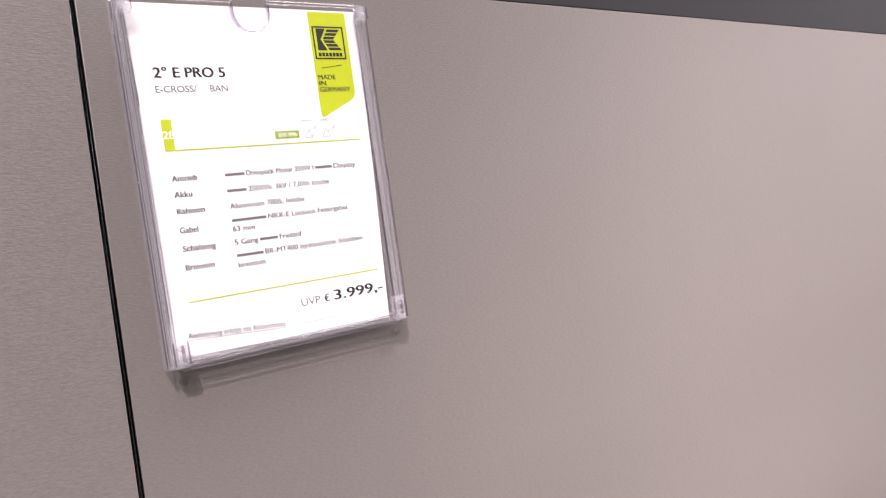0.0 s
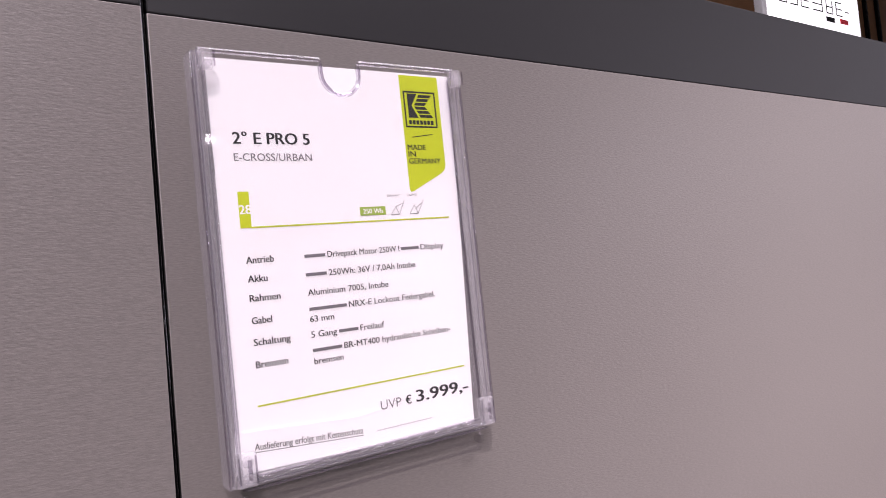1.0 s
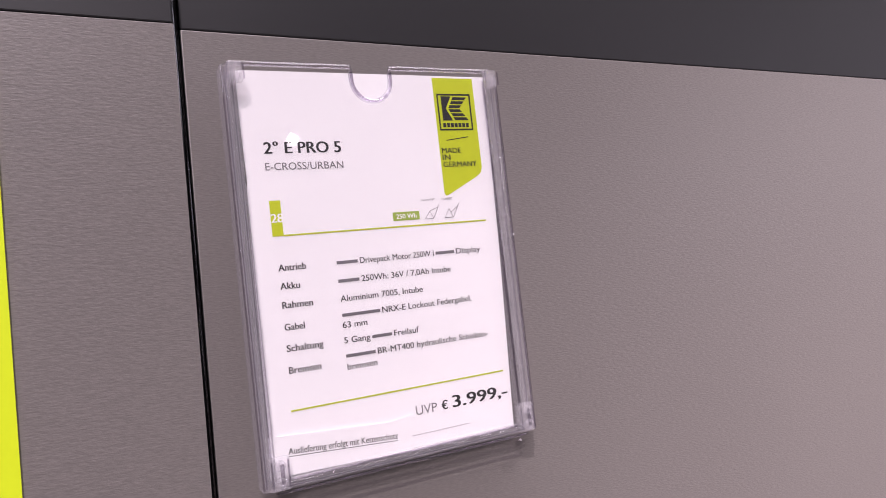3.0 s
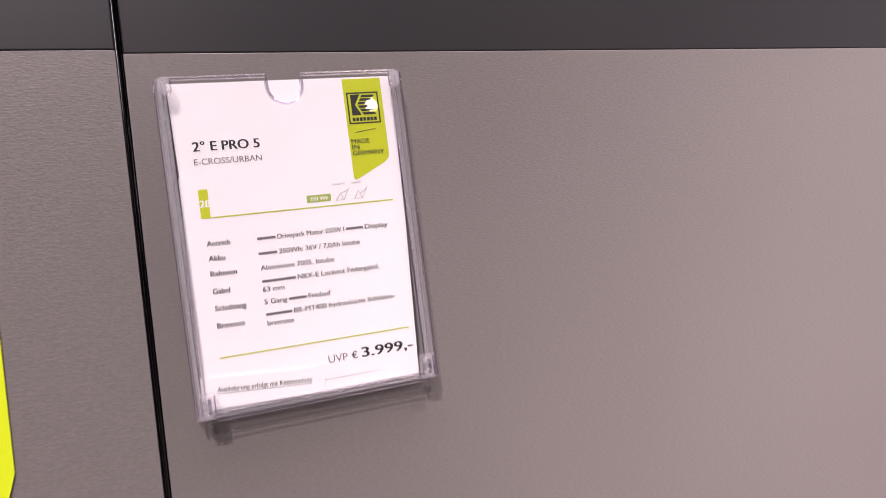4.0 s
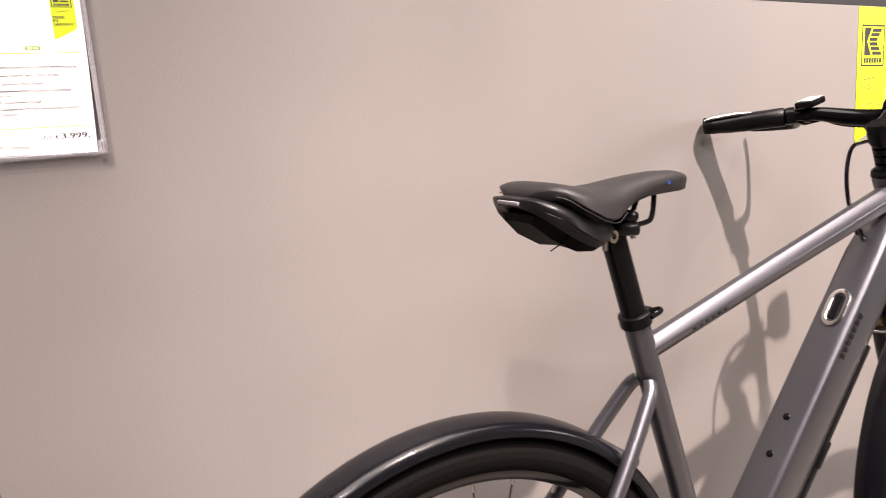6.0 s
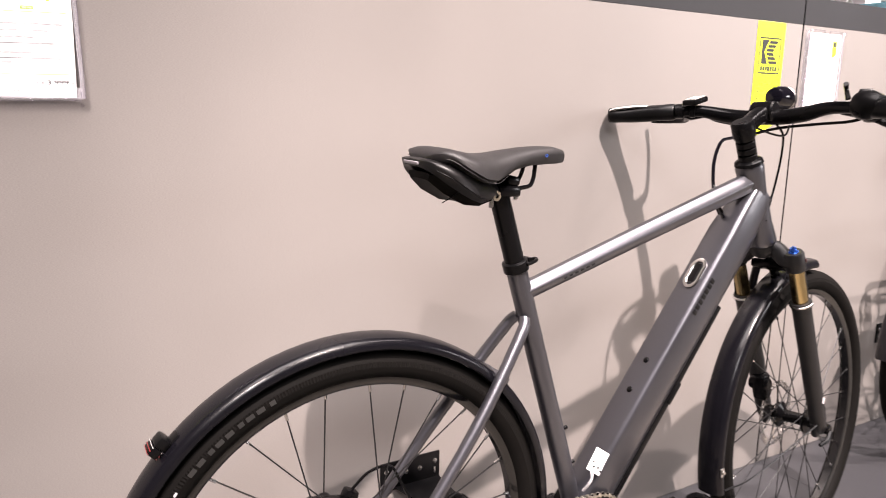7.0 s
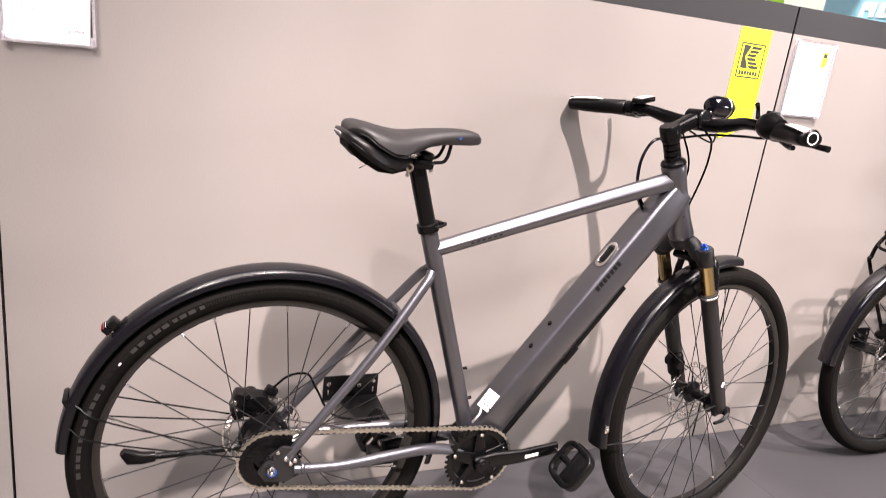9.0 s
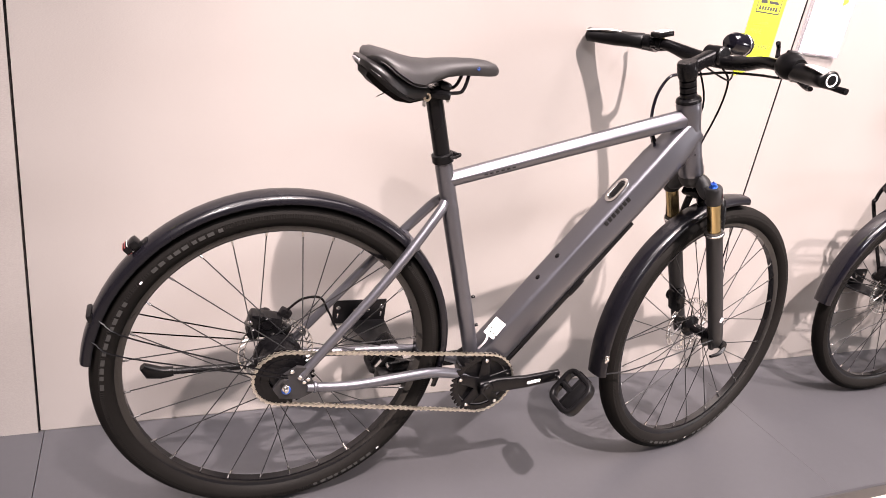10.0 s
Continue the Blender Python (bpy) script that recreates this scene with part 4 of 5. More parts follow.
def bicycle(at, label, spec):
    """A trekking bicycle; its rear wheel touches the ground at the origin, it points along x, its drive side is -y."""
    paint, city = spec["paint"], spec["rack"]
    B = thing("bicycle", at, label, "bicycle", "bicycles along the wall")
    bb, axle = (0.466, 0.293), (0.0, R_TYRE)

    # frame
    seat_up = Vector((-0.2985, 0, 0.9544))
    st0, st1 = Vector((bb[0], 0, bb[1])), Vector((0.3000, 0, 0.8160))
    chassis = part("frame", Geo().tube([st0, st1], 0.0182, 20), paint, B, spec["paint_label"])
    tt = [(0.308, 0, 0.7708), (0.58, 0, 0.8508), (0.885, 0, 0.9385)]
    facet = [(0.0050, 0.0192), (0.0070, 0.0184), (0.0186, 0.0042), (0.0196, 0.0016), (0.0194, -0.0012), (0.0150, -0.0165), (0.0130, -0.0186), (0.0100, -0.0192)]
    facet = facet[::-1] + [(-u, w) for u, w in facet]
    part("top_tube", Geo().sweep(tt, facet, up=(0, 1, 0), scales=[(0.90, 0.74), (0.96, 0.86), (1.0, 1.02)]), paint, chassis, sharp=50)
    dt0, dt1 = Vector((0.467, 0, 0.308)), Vector((0.910, 0, 0.907))
    d = (dt1 - dt0).normalized()
    nrm = Vector((-d.z, 0, d.x))
    dt_m = Matrix.Translation(dt0) @ Matrix((d, (0, 1, 0), nrm)).transposed().to_4x4()
    L = (dt1 - dt0).length
    half = [(0.024, 0.0412), (0.0295, 0.0396), (0.0330, 0.0352), (0.0345, 0.0300), (0.0372, 0.0050), (0.0370, -0.0120), (0.0335, -0.0260), (0.0250, -0.0360), (0.0110, -0.0412)]
    sec = half[::-1] + [(-u, w) for u, w in half]
    part("down_tube", Geo().sweep([(0.0, 0, 0), (0.03, 0, 0), (L * 0.86, 0, 0), (L * 0.94, 0, -0.001), (L + 0.012, 0, -0.004)], sec, up=(0, 1, 0), scales=[(0.86, 0.9), (1, 1), (1, 1), (0.86, 0.94), (0.66, 0.80)], m=dt_m), paint, chassis)
    part("head_tube", Geo().lathe([(0, 0.026), (0.006, 0.0285), (0.022, 0.0275), (0.06, 0.0255), (0.14, 0.0265), (0.176, 0.0300), (0.182, 0.0300), (0.186, 0.027)], HEAD_TOP, DOWN, 28), paint, chassis)
    part("bottom_bracket_shell", Geo().cyl((bb[0], -0.042, bb[1]), (bb[0], 0.042, bb[1]), 0.034, 28, 0.004).box((bb[0] + 0.005, 0, bb[1] + 0.03), (0.09, 0.066, 0.05), 0.016, (0, -40, 0)), paint, chassis)
    for s in (-1, 1):
        part("seat_stay", Geo().tube([(0.314, s * 0.012, 0.728), (0.294, s * 0.026, 0.700), (0.19, s * 0.052, 0.563), (0.028, s * 0.066, 0.360)], [0.0095, 0.0105, 0.0105, 0.009], 14, 6), paint, chassis)
        part("chain_stay", Geo().tube([(0.045, s * 0.069, 0.338), (0.14, s * 0.068, 0.332), (0.25, s * 0.060, 0.335), (0.345, s * 0.048, 0.332), (0.44, s * 0.034, 0.305)], [0.0095, 0.0105, 0.0115, 0.0120, 0.0125], 14, 6), paint, chassis)
        part("dropout", Geo().plate([(-0.024, 0.340), (-0.010, 0.318), (0.030, 0.312), (0.056, 0.325), (0.060, 0.345), (0.044, 0.386), (0.022, 0.390), (-0.004, 0.372)], s * 0.063, s * 0.071), FORKGREY, chassis, "dark dropout plate")
        part("dropout_ring", Geo().cyl((0.058, s * 0.068, 0.3372), (0.066, s * 0.068, 0.3368), 0.0125, 16, 0.002), paint, chassis)
    part("stay_bridge", Geo().tube([(0.252, -0.047, 0.640), (0.252, 0.047, 0.640)], 0.0085, 12).cyl((0.252, 0, 0.640), (0.228, 0, 0.655), 0.009, 12, 0.002), paint, chassis)
    for k in (0.2586, 0.3258):
        part("bolt", Geo().lathe([(0, 0.0062), (0.0014, 0.0062), (0.0030, 0.0042), (0.0032, 0.0015)], dt0 + d * k + nrm * 0.0408, nrm, 14), BLACK, chassis, "small dark bolt")
    # charging port on top of the down tube
    port = [(0.025 * math.cos(t) + (0.017 if math.cos(t) > 0 else -0.017), 0.0155 * math.sin(t)) for t in [2 * math.pi * j / 28 for j in range(28)]]
    pm = dt_m @ Matrix.Translation((0.530, 0.0, 0.0385))
    pg = Geo().sweep([(u * 0.72, v * 0.92, 0.004) for u, v in port], [(0.0016, 0.0044), (0.0024, 0.0020), (0.0024, -0.0026), (0.0012, -0.0040), (-0.0020, -0.0044), (-0.0020, 0.0044)], closed=True, up=(0, 0, 1), m=pm)
    part("charging_port", pg, STEEL, chassis, "oval silver charging port ring")
    part("port_cover", Geo().sweep([(-0.021, 0, 0.0032), (0.021, 0, 0.0032)], rounded(0.015, 0.006, 0.002), up=(0, 1, 0), m=pm), SATIN, chassis, "black rubber port cover")
    # brand lettering as plain blocks on the drive side
    for j in range(7):
        part("brand_block", Geo().box((0.4545 + 0.0122 * j, -0.0355, 0.0272), (0.0086, 0.0012, 0.0155), 0.0003, (6, 0, 0), m=dt_m), LOGO, chassis, "dark brand block")
    part("battery_cover", Geo().sweep([(0.04, -0.030, -0.0360), (0.30, -0.030, -0.0360), (0.315, -0.031, -0.0330), (0.500, -0.031, -0.0310)], rounded(0.008, 0.014, 0.003), up=(0, 1, 0), m=dt_m), SATIN, chassis, "black battery cover edge")
    part("cover_latch", Geo().box((0.300, -0.032, -0.037), (0.05, 0.010, 0.012), 0.003, m=dt_m), SATIN, chassis, "black cover latch")
    for j in range(6):
        part("model_print", Geo().box((0.395 + 0.0125 * j, -0.0181, 0.792 + 0.0036 * j), (0.0075, 0.0010, 0.0028), 0.0002, (0, -16, 0)), LOGO, chassis)
    for z in (0.495, 0.420):
        part("cage_bolt", Geo().cyl((0.466 - 0.29 * (z - 0.293) + 0.016, 0, z), (0.466 - 0.29 * (z - 0.293) + 0.024, 0, z + 0.002), 0.0036, 10, 0.001), BLACK, chassis, "small black bolt")

    # seat
    post = part("seat_post", Geo().tube([st1 - seat_up * 0.01, st1 + seat_up * 0.142], 0.0170, 20), BLACK, B, "black seat post")
    clamp = part("seat_clamp", Geo().lathe([(0, 0.0195), (0.002, 0.0222), (0.018, 0.0222), (0.020, 0.0195)], st1 - seat_up * 0.006, seat_up, 24).box((0.319, 0, 0.827), (0.024, 0.016, 0.014), 0.004, (0, 14, 0)), BLACK, B, "black seat clamp with lever")
    part("clamp_lever", Geo().tube([(0.322, -0.008, 0.829), (0.329, -0.014, 0.832), (0.327, -0.021, 0.831), (0.318, -0.025, 0.829), (0.304, -0.026, 0.826)], 0.0030, 8, 4), BLACK, clamp)
    sad = part("saddle", saddle_geo([(0.111, 0.026, 1.0090, 0.001, 0.008), (0.115, 0.040, 1.0150, 0.003, 0.011), (0.122, 0.054, 1.0195, 0.006, 0.013), (0.134, 0.067, 1.0222, 0.013, 0.013), (0.156, 0.078, 1.0190, 0.026, 0.014), (0.186, 0.078, 1.0125, 0.035, 0.015), (0.214, 0.066, 1.0092, 0.036, 0.013), (0.240, 0.052, 1.0108, 0.030, 0.014), (0.270, 0.040, 1.0150, 0.022, 0.013), (0.300, 0.033, 1.0180, 0.017, 0.015), (0.335, 0.028, 1.0198, 0.014, 0.018), (0.362, 0.024, 1.0185, 0.012, 0.018), (0.378, 0.018, 1.0145, 0.009, 0.015), (0.387, 0.009, 1.0060, 0.004, 0.008)]), LEATHER, B, "dark grey padded saddle", sharp=60)
    part("saddle_base", saddle_geo([(0.100, 0.028, 1.0045, 0.002, 0.009), (0.105, 0.044, 1.0065, 0.005, 0.013), (0.114, 0.058, 1.0065, 0.012, 0.015), (0.130, 0.069, 1.0040, 0.021, 0.019), (0.150, 0.073, 0.9985, 0.031, 0.019), (0.172, 0.069, 0.9910, 0.036, 0.019), (0.194, 0.059, 0.9825, 0.036, 0.018), (0.222, 0.042, 0.9730, 0.025, 0.014), (0.240, 0.030, 0.9650, 0.017, 0.010)]), SHELL, sad, "black plastic saddle base", sharp=60)
    part("trim_line", Geo().tube([(0.112, -0.0560, 0.9900), (0.132, -0.0700, 0.9780), (0.168, -0.0705, 0.9540), (0.200, -0.0560, 0.9430)], 0.0007, 6, 5), SATIN, sad)
    for s in (-1, 1):
        part("piping", Geo().tube([(0.126, s * 0.0610, 1.0065), (0.136, s * 0.0680, 1.0030), (0.156, s * 0.0780, 0.9885), (0.186, s * 0.0780, 0.9735), (0.214, s * 0.0660, 0.9690), (0.240, s * 0.0520, 0.9770)], 0.0006, 6, 5), FORKGREY, sad, "thin grey piping")
    part("rear_badge", Geo().box((0.0995, 0, 0.9990), (0.006, 0.044, 0.0050), 0.0015), GREYINK, sad, "silver rear badge")
    part("pod", saddle_geo([(0.112, 0.034, 0.985, 0.002, 0.010), (0.135, 0.044, 0.982, 0.003, 0.026), (0.170, 0.046, 0.972, 0.004, 0.034), (0.200, 0.040, 0.962, 0.004, 0.028), (0.232, 0.026, 0.958, 0.002, 0.020)]), RUBBER, sad, "black pod under the saddle", sharp=40)
    part("side_dot", Geo().lathe([(-0.0004, 0.0018), (0.0004, 0.0018), (0.0004, 0.0029), (-0.0004, 0.0029)], (0.333, -0.0282, 1.0058), (0, -1, 0.35), 16, closed=True), BLUE, sad, "small blue ring print")
    for s in (-1, 1):
        part("rail", Geo().tube([(0.205, s * 0.022, 0.966), (0.240, s * 0.022, 0.955), (0.296, s * 0.022, 0.955), (0.313, s * 0.019, 0.964), (0.322, s * 0.014, 0.994)], 0.0036, 8, 5), BLACK, sad, "black saddle rail")
    part("rail_clamp", Geo().box((0.264, 0, 0.950), (0.044, 0.056, 0.018), 0.005, (0, 4, 0)).box((0.274, 0, 0.966), (0.026, 0.050, 0.016), 0.006, (0, 12, 0)).cyl((0.240, 0, 0.936), (0.240, 0, 0.964), 0.006, 10, 0.001), BLACK, sad, "black rail clamp")
    for x, z in ((0.239, 0.919), (0.287, 0.930)):
        part("clamp_bolt", Geo().cyl((x, -0.010, z + 0.004), (x, -0.010, z + 0.020), 0.0040, 8, 0.001), STEEL, sad, "steel clamp bolt")
    if not city:
        part("tie_end", Geo().box((0.150, -0.040, 0.950), (0.040, 0.0022, 0.0012), 0.0002, (0, -32, -24)), SATIN, sad, "loose cable tie end")
        part("ring_label", Geo().lathe([(-0.001, 0.0042), (0.001, 0.0042), (0.001, 0.0082), (-0.001, 0.0082)], (0.234, -0.0330, 0.9450), (0.2, -1, 0), 16, closed=True), BRONZE, sad, "yellow ring label")

    # wheels
    rear = wheel(B, "rear_wheel", Matrix.Translation((0, 0, R_TYRE + 0.008)) @ Matrix.Scale(1.012, 4), "cassette" if city else "gear", 5, [] if city else [(112, 26, 9), (141.5, 2, 1), (150, 34, 11), (-46, 2, 1), (-74, 26, 9)])
    front = wheel(B, "front_wheel", STEER @ Matrix.Translation((AX_F, 0, R_TYRE + 0.005)) @ Matrix.Scale(1.012, 4), "plain", 2, [] if city else [(-86, 2, 1), (-112, 22, 6), (-80, 30, 8)])
    rear_span = (175, -14) if not city else (181, -8)
    fr = part("rear_fender", fender_geo(0.0, R_TYRE + 0.016, 0.3655, *rear_span, 0.060), FENDER if not city else GLOSSBLACK, B, "curved black rear fender")
    if not city:
        lm = Matrix.Translation(ring_point(0, R_TYRE, 0.3900, 135)) @ Matrix.Rotation(radians(-44), 4, "Y")
        part("tail_light", Geo().box((0.006, 0, 0.006), (0.016, 0.028, 0.018), 0.004, m=lm).box((0.012, 0, -0.004), (0.030, 0.020, 0.006), 0.002, m=lm), SATIN, fr, "black tail light body")
        part("tail_lens", Geo().box((-0.008, 0, 0.007), (0.014, 0.030, 0.016), 0.003, m=lm), BLACK, fr, "dark tail light lens with red ribs")
        for j in range(3):
            part("lens_rib", Geo().box((-0.0130 + 0.0048 * j, 0, 0.007), (0.0010 if j != 1 else 0.0018, 0.0288, 0.0166), 0.0004, m=lm), GREYPLASTIC if j == 2 else RED, fr)
    else:
        for q in (-0.012, 0.012):
            part("reflector_hole", Geo().lathe([(0, 0.0042), (0.0014, 0.0046), (0.0022, 0.0078), (0, 0.0086)], ring_point(0, R_TYRE + 0.016, 0.3800, 119, q), ring_point(0, 0, 1.0, 119), 18, closed=True), FORKGREY, fr, "ringed hole in the fender")
    if not city:
        part("fender_boss", Geo().box(ring_point(0, R_TYRE, 0.3790, 158), (0.020, 0.05, 0.010), 0.003, (0, 68, 0)), SATIN, fr, "black stay boss")
    for s in (-1, 1):
        part("fender_stay", Geo().tube([(0.004, s * 0.073, 0.372), ring_point(0, R_TYRE, 0.300, 158, s * 0.050), ring_point(0, R_TYRE, 0.366, 157, s * 0.030)], 0.0015, 6, 5), BLACK, fr, "thin wire stay")
        part("fender_stay", Geo().tube([(0.004, s * 0.073, 0.366), ring_point(0, R_TYRE, 0.300, 166, s * 0.048), ring_point(0, R_TYRE, 0.365, 164, s * 0.030)], 0.0015, 6, 5), BLACK, fr, "thin wire stay")
    ff = part("front_fender", fender_geo(AX_F, R_TYRE + 0.004, 0.380, *((85, 189) if not city else (76, 197)), 0.056, 34), FENDER if not city else GLOSSBLACK, B, "curved black front fender", STEER)
    part("fender_bolt", Geo().box(ring_point(AX_F, R_TYRE, 0.378, 180.5, -0.0275), (0.013, 0.004, 0.020), 0.002, (0, -2, 0)).cyl(ring_point(AX_F, R_TYRE, 0.378, 180.5, -0.029), ring_point(AX_F, R_TYRE, 0.378, 180.5, -0.0325), 0.0042, 12, 0.001), STEEL, ff, "steel fender bolt")
    part("fender_bracket", Geo().tube([ring_point(AX_F, R_TYRE, 0.380, 108), (0.985, 0, 0.775)], 0.010, 8).box((0.992, 0, 0.752), (0.03, 0.075, 0.020), 0.006, (0, 22, 0)), BLACK, ff, "black fender bracket")
    for s in (-1, 1):
        part("fender_stay", Geo().tube([(AX_F - 0.012, s * 0.070, 0.372), ring_point(AX_F, R_TYRE, 0.290, 186, s * 0.052), ring_point(AX_F, R_TYRE, 0.372, 187, s * 0.028)], 0.0017, 6, 5), SPOKE, ff, "thin wire stay")

    # fork
    c0 = HEAD_LOW + DOWN * 0.012
    top = lambda s: Vector((0.960, s * 0.064, 0.790))
    crown = Geo().lathe([(0, 0.027), (0.010, 0.029), (0.024, 0.024), (0.030, 0.018)], HEAD_LOW - DOWN * 0.002, DOWN, 24)
    for s in (-1, 1):
        arm, _ = curve([c0 + Vector((0.002, -s * 0.010, 0)), c0 + Vector((0.006, s * 0.024, 0.000)), top(s) + DOWN * 0.019 + Vector((-0.003, -s * 0.018, 0)), top(s) + DOWN * 0.024], None, 5)
        crown.sweep(arm, rounded(0.034, 0.036, 0.014, 4), up=(0, 0, 1))
        crown.lathe([(0, 0.0175), (0.004, 0.0205), (0.040, 0.0205), (0.044, 0.018)], top(s), DOWN, 22)
    fork = part("fork", crown, FORKGREY if not city else BLACK, B, "dark suspension fork crown", STEER)
    for s in (-1, 1):
        part("stanchion", Geo().cyl(top(s) + DOWN * 0.040, top(s) + DOWN * 0.140, 0.0160, 20), GOLD, fork, "gold stanchion tube")
        part("lower_leg", Geo().lathe([(0, 0.0150), (0.001, 0.0215), (0.007, 0.0228), (0.013, 0.0215), (0.020, 0.0200), (0.20, 0.0195), (0.315, 0.0185), (0.350, 0.0165), (0.360, 0.012)], top(s) + DOWN * 0.121, DOWN, 22).box(top(s) + DOWN * 0.469 + Vector((0, -s * 0.005, 0)), (0.040, 0.016, 0.040), 0.006, (0, -22, 0)), BLACK if city else FORKGREY, fork, "matt dark lower fork leg")
        part("collar", Geo().lathe([(0, 0.0222), (0.001, 0.0238), (0.005, 0.0238), (0.006, 0.0222)], top(s) + DOWN * 0.1245, DOWN, 22), STEEL, fork, "bright seal ring")
    part("brace", Geo().tube([top(-1) + DOWN * 0.15 + Vector((0.018, 0, 0)), Vector((1.035, -0.045, 0.745)), Vector((1.045, 0, 0.752)), Vector((1.035, 0.045, 0.745)), top(1) + DOWN * 0.15 + Vector((0.018, 0, 0))], 0.009, 10, 5), BLACK, fork, "black fork brace")
    knob = Geo().lathe([(-0.010, 0.003), (-0.0095, 0.0065), (-0.003, 0.0075), (0.0, 0.0105), (0.002, 0.0105)], top(-1), DOWN, 12).box(top(-1) - DOWN * 0.011, (0.014, 0.004, 0.004), 0.002, (0, 22, 30))
    part("lockout_knob", knob, BLUE, fork, "blue lockout knob")
    part("cap", Geo().lathe([(-0.006, 0.006), (-0.004, 0.012), (0.0, 0.014), (0.003, 0.014)], top(1), DOWN, 16), BLACK, fork, "black fork cap")
    part("red_label", Geo().box(top(-1) + DOWN * 0.022 + Vector((0.012, -0.0165, 0)), (0.017, 0.0012, 0.0075), 0.0003, (0, 22, 36)), RED, fork, "small red label")
    part("white_label", Geo().box(top(-1) + DOWN * 0.385 + Vector((0.0, -0.0194, 0)), (0.010, 0.0008, 0.014), 0.0002, (0, 22, 0)), PALEINK, fork, "small pale label")
    part("axle", Geo().cyl((AX_F - 0.002, -0.078, R_TYRE), (AX_F - 0.002, 0.078, R_TYRE), 0.0075, 14, 0.002).cyl((AX_F - 0.002, -0.086, R_TYRE), (AX_F - 0.002, -0.072, R_TYRE), 0.0125, 16, 0.003), BLACK, fork, "black wheel axle")
    part("axle_ring", Geo().lathe([(0, 0.0128), (0.004, 0.0140), (0.008, 0.0128)], top(-1) + DOWN * 0.471, DOWN, 16), RED, fork, "red anodised ring")
    part("axle_lever", Geo().tube([(AX_F, -0.084, 0.346), (AX_F - 0.022, -0.088, 0.334), (AX_F - 0.050, -0.084, 0.328)], [0.006, 0.005, 0.004], 8, 4), BLACK, fork, "black quick-release lever")
    cal = part("front_caliper", Geo().box((AX_F - 0.062, 0.052, 0.440), (0.036, 0.034, 0.066), 0.008, (0, -18, 0)).cyl((AX_F - 0.066, 0.030, 0.446), (AX_F - 0.066, 0.076, 0.446), 0.016, 14, 0.003), BLACK, B, "black front brake caliper", STEER)
    part("hose", Geo().tube([(AX_F - 0.070, 0.062, 0.470), (AX_F - 0.075, 0.078, 0.520), (1.045, 0.084, 0.580), (0.985, 0.074, 0.700), (0.960, 0.060, 0.830), (0.975, 0.030, 0.960), (0.950, 0.050, 1.060)], 0.0026, 6, 6), BLACK, cal, "black brake hose")

    # rear brake, dropout details
    rc = part("rear_caliper", Geo().box((-0.028, 0.052, 0.426), (0.072, 0.040, 0.052), 0.010, (0, 12, 0)).cyl((-0.052, 0.030, 0.412), (-0.052, 0.082, 0.412), 0.013, 14, 0.003).box((0.004, 0.048, 0.410), (0.040, 0.024, 0.040), 0.006, (0, 30, 0)).cyl((-0.024, 0.028, 0.436), (-0.024, 0.078, 0.436), 0.015, 14, 0.003).box((0.016, 0.056, 0.446), (0.026, 0.020, 0.020), 0.005, (0, 30, 0)), BLACK, B, "black rear brake caliper")
    for x, y, z in ((-0.060, 0.030, 0.440), (-0.036, 0.028, 0.452), (0.010, 0.034, 0.420), (-0.012, 0.030, 0.408)):
        part("caliper_bolt", Geo().cyl((x, y + 0.004, z), (x, y - 0.004, z), 0.0055, 8, 0.001), STEEL if x < -0.05 else BLACK, rc, "small bolt head")
    part("hose", Geo().tube([(0.020, 0.058, 0.452), (0.050, 0.052, 0.480), (0.088, 0.050, 0.482), (0.110, 0.052, 0.445), (0.150, 0.050, 0.380), (0.240, 0.055, 0.350)], 0.0026, 6, 6), BLACK, rc, "black brake hose")
    part("axle_nut", Geo().cyl((-0.002, -0.070, 0.352), (-0.002, -0.088, 0.352), 0.0085, 6, 0.001).cyl((-0.002, -0.080, 0.352), (-0.002, -0.098, 0.352), 0.0048, 10, 0.001), STEEL, B, "steel axle nut")
    if not city:
        part("axle_washer", Geo().cyl((0.002, -0.071, 0.340), (0.002, -0.079, 0.340), 0.0095, 20, 0.002), BLUE, B, "blue axle washer")
        for x, z in ((0.012, 0.382), (0.028, 0.366), (0.038, 0.354), (0.046, 0.360)):
            part("slider_bolt", Geo().cyl((x, -0.070, z), (x, -0.0755, z), 0.0046, 10, 0.001), STEEL, B, "steel slider bolt")
        ks = part("kickstand", Geo().tube([(-0.005, 0.074, 0.315), (-0.060, 0.080, 0.305), (-0.238, 0.088, 0.299)], [0.0115, 0.0085, 0.0065], 12, 4), SATIN, B, "black kickstand folded back")
        part("kickstand_foot", Geo().sweep([(-0.205, 0.0875, 0.2995), (-0.228, 0.088, 0.298), (-0.252, 0.089, 0.302), (-0.266, 0.089, 0.316)], rounded(0.020, 0.024, 0.007), up=(0, 1, 0), scales=[(0.9, 0.8), (1, 1.0), (1, 1.3), (0.9, 0.6)]), SATIN, ks, "black rubber kickstand foot")
        part("kickstand_plate", Geo().plate([(-0.03, 0.300), (0.07, 0.318), (0.07, 0.345), (-0.02, 0.330)], 0.066, 0.074), SATIN, ks)

    # drive
    ring_c = (bb[0], bb[1])
    rr = 0.0775
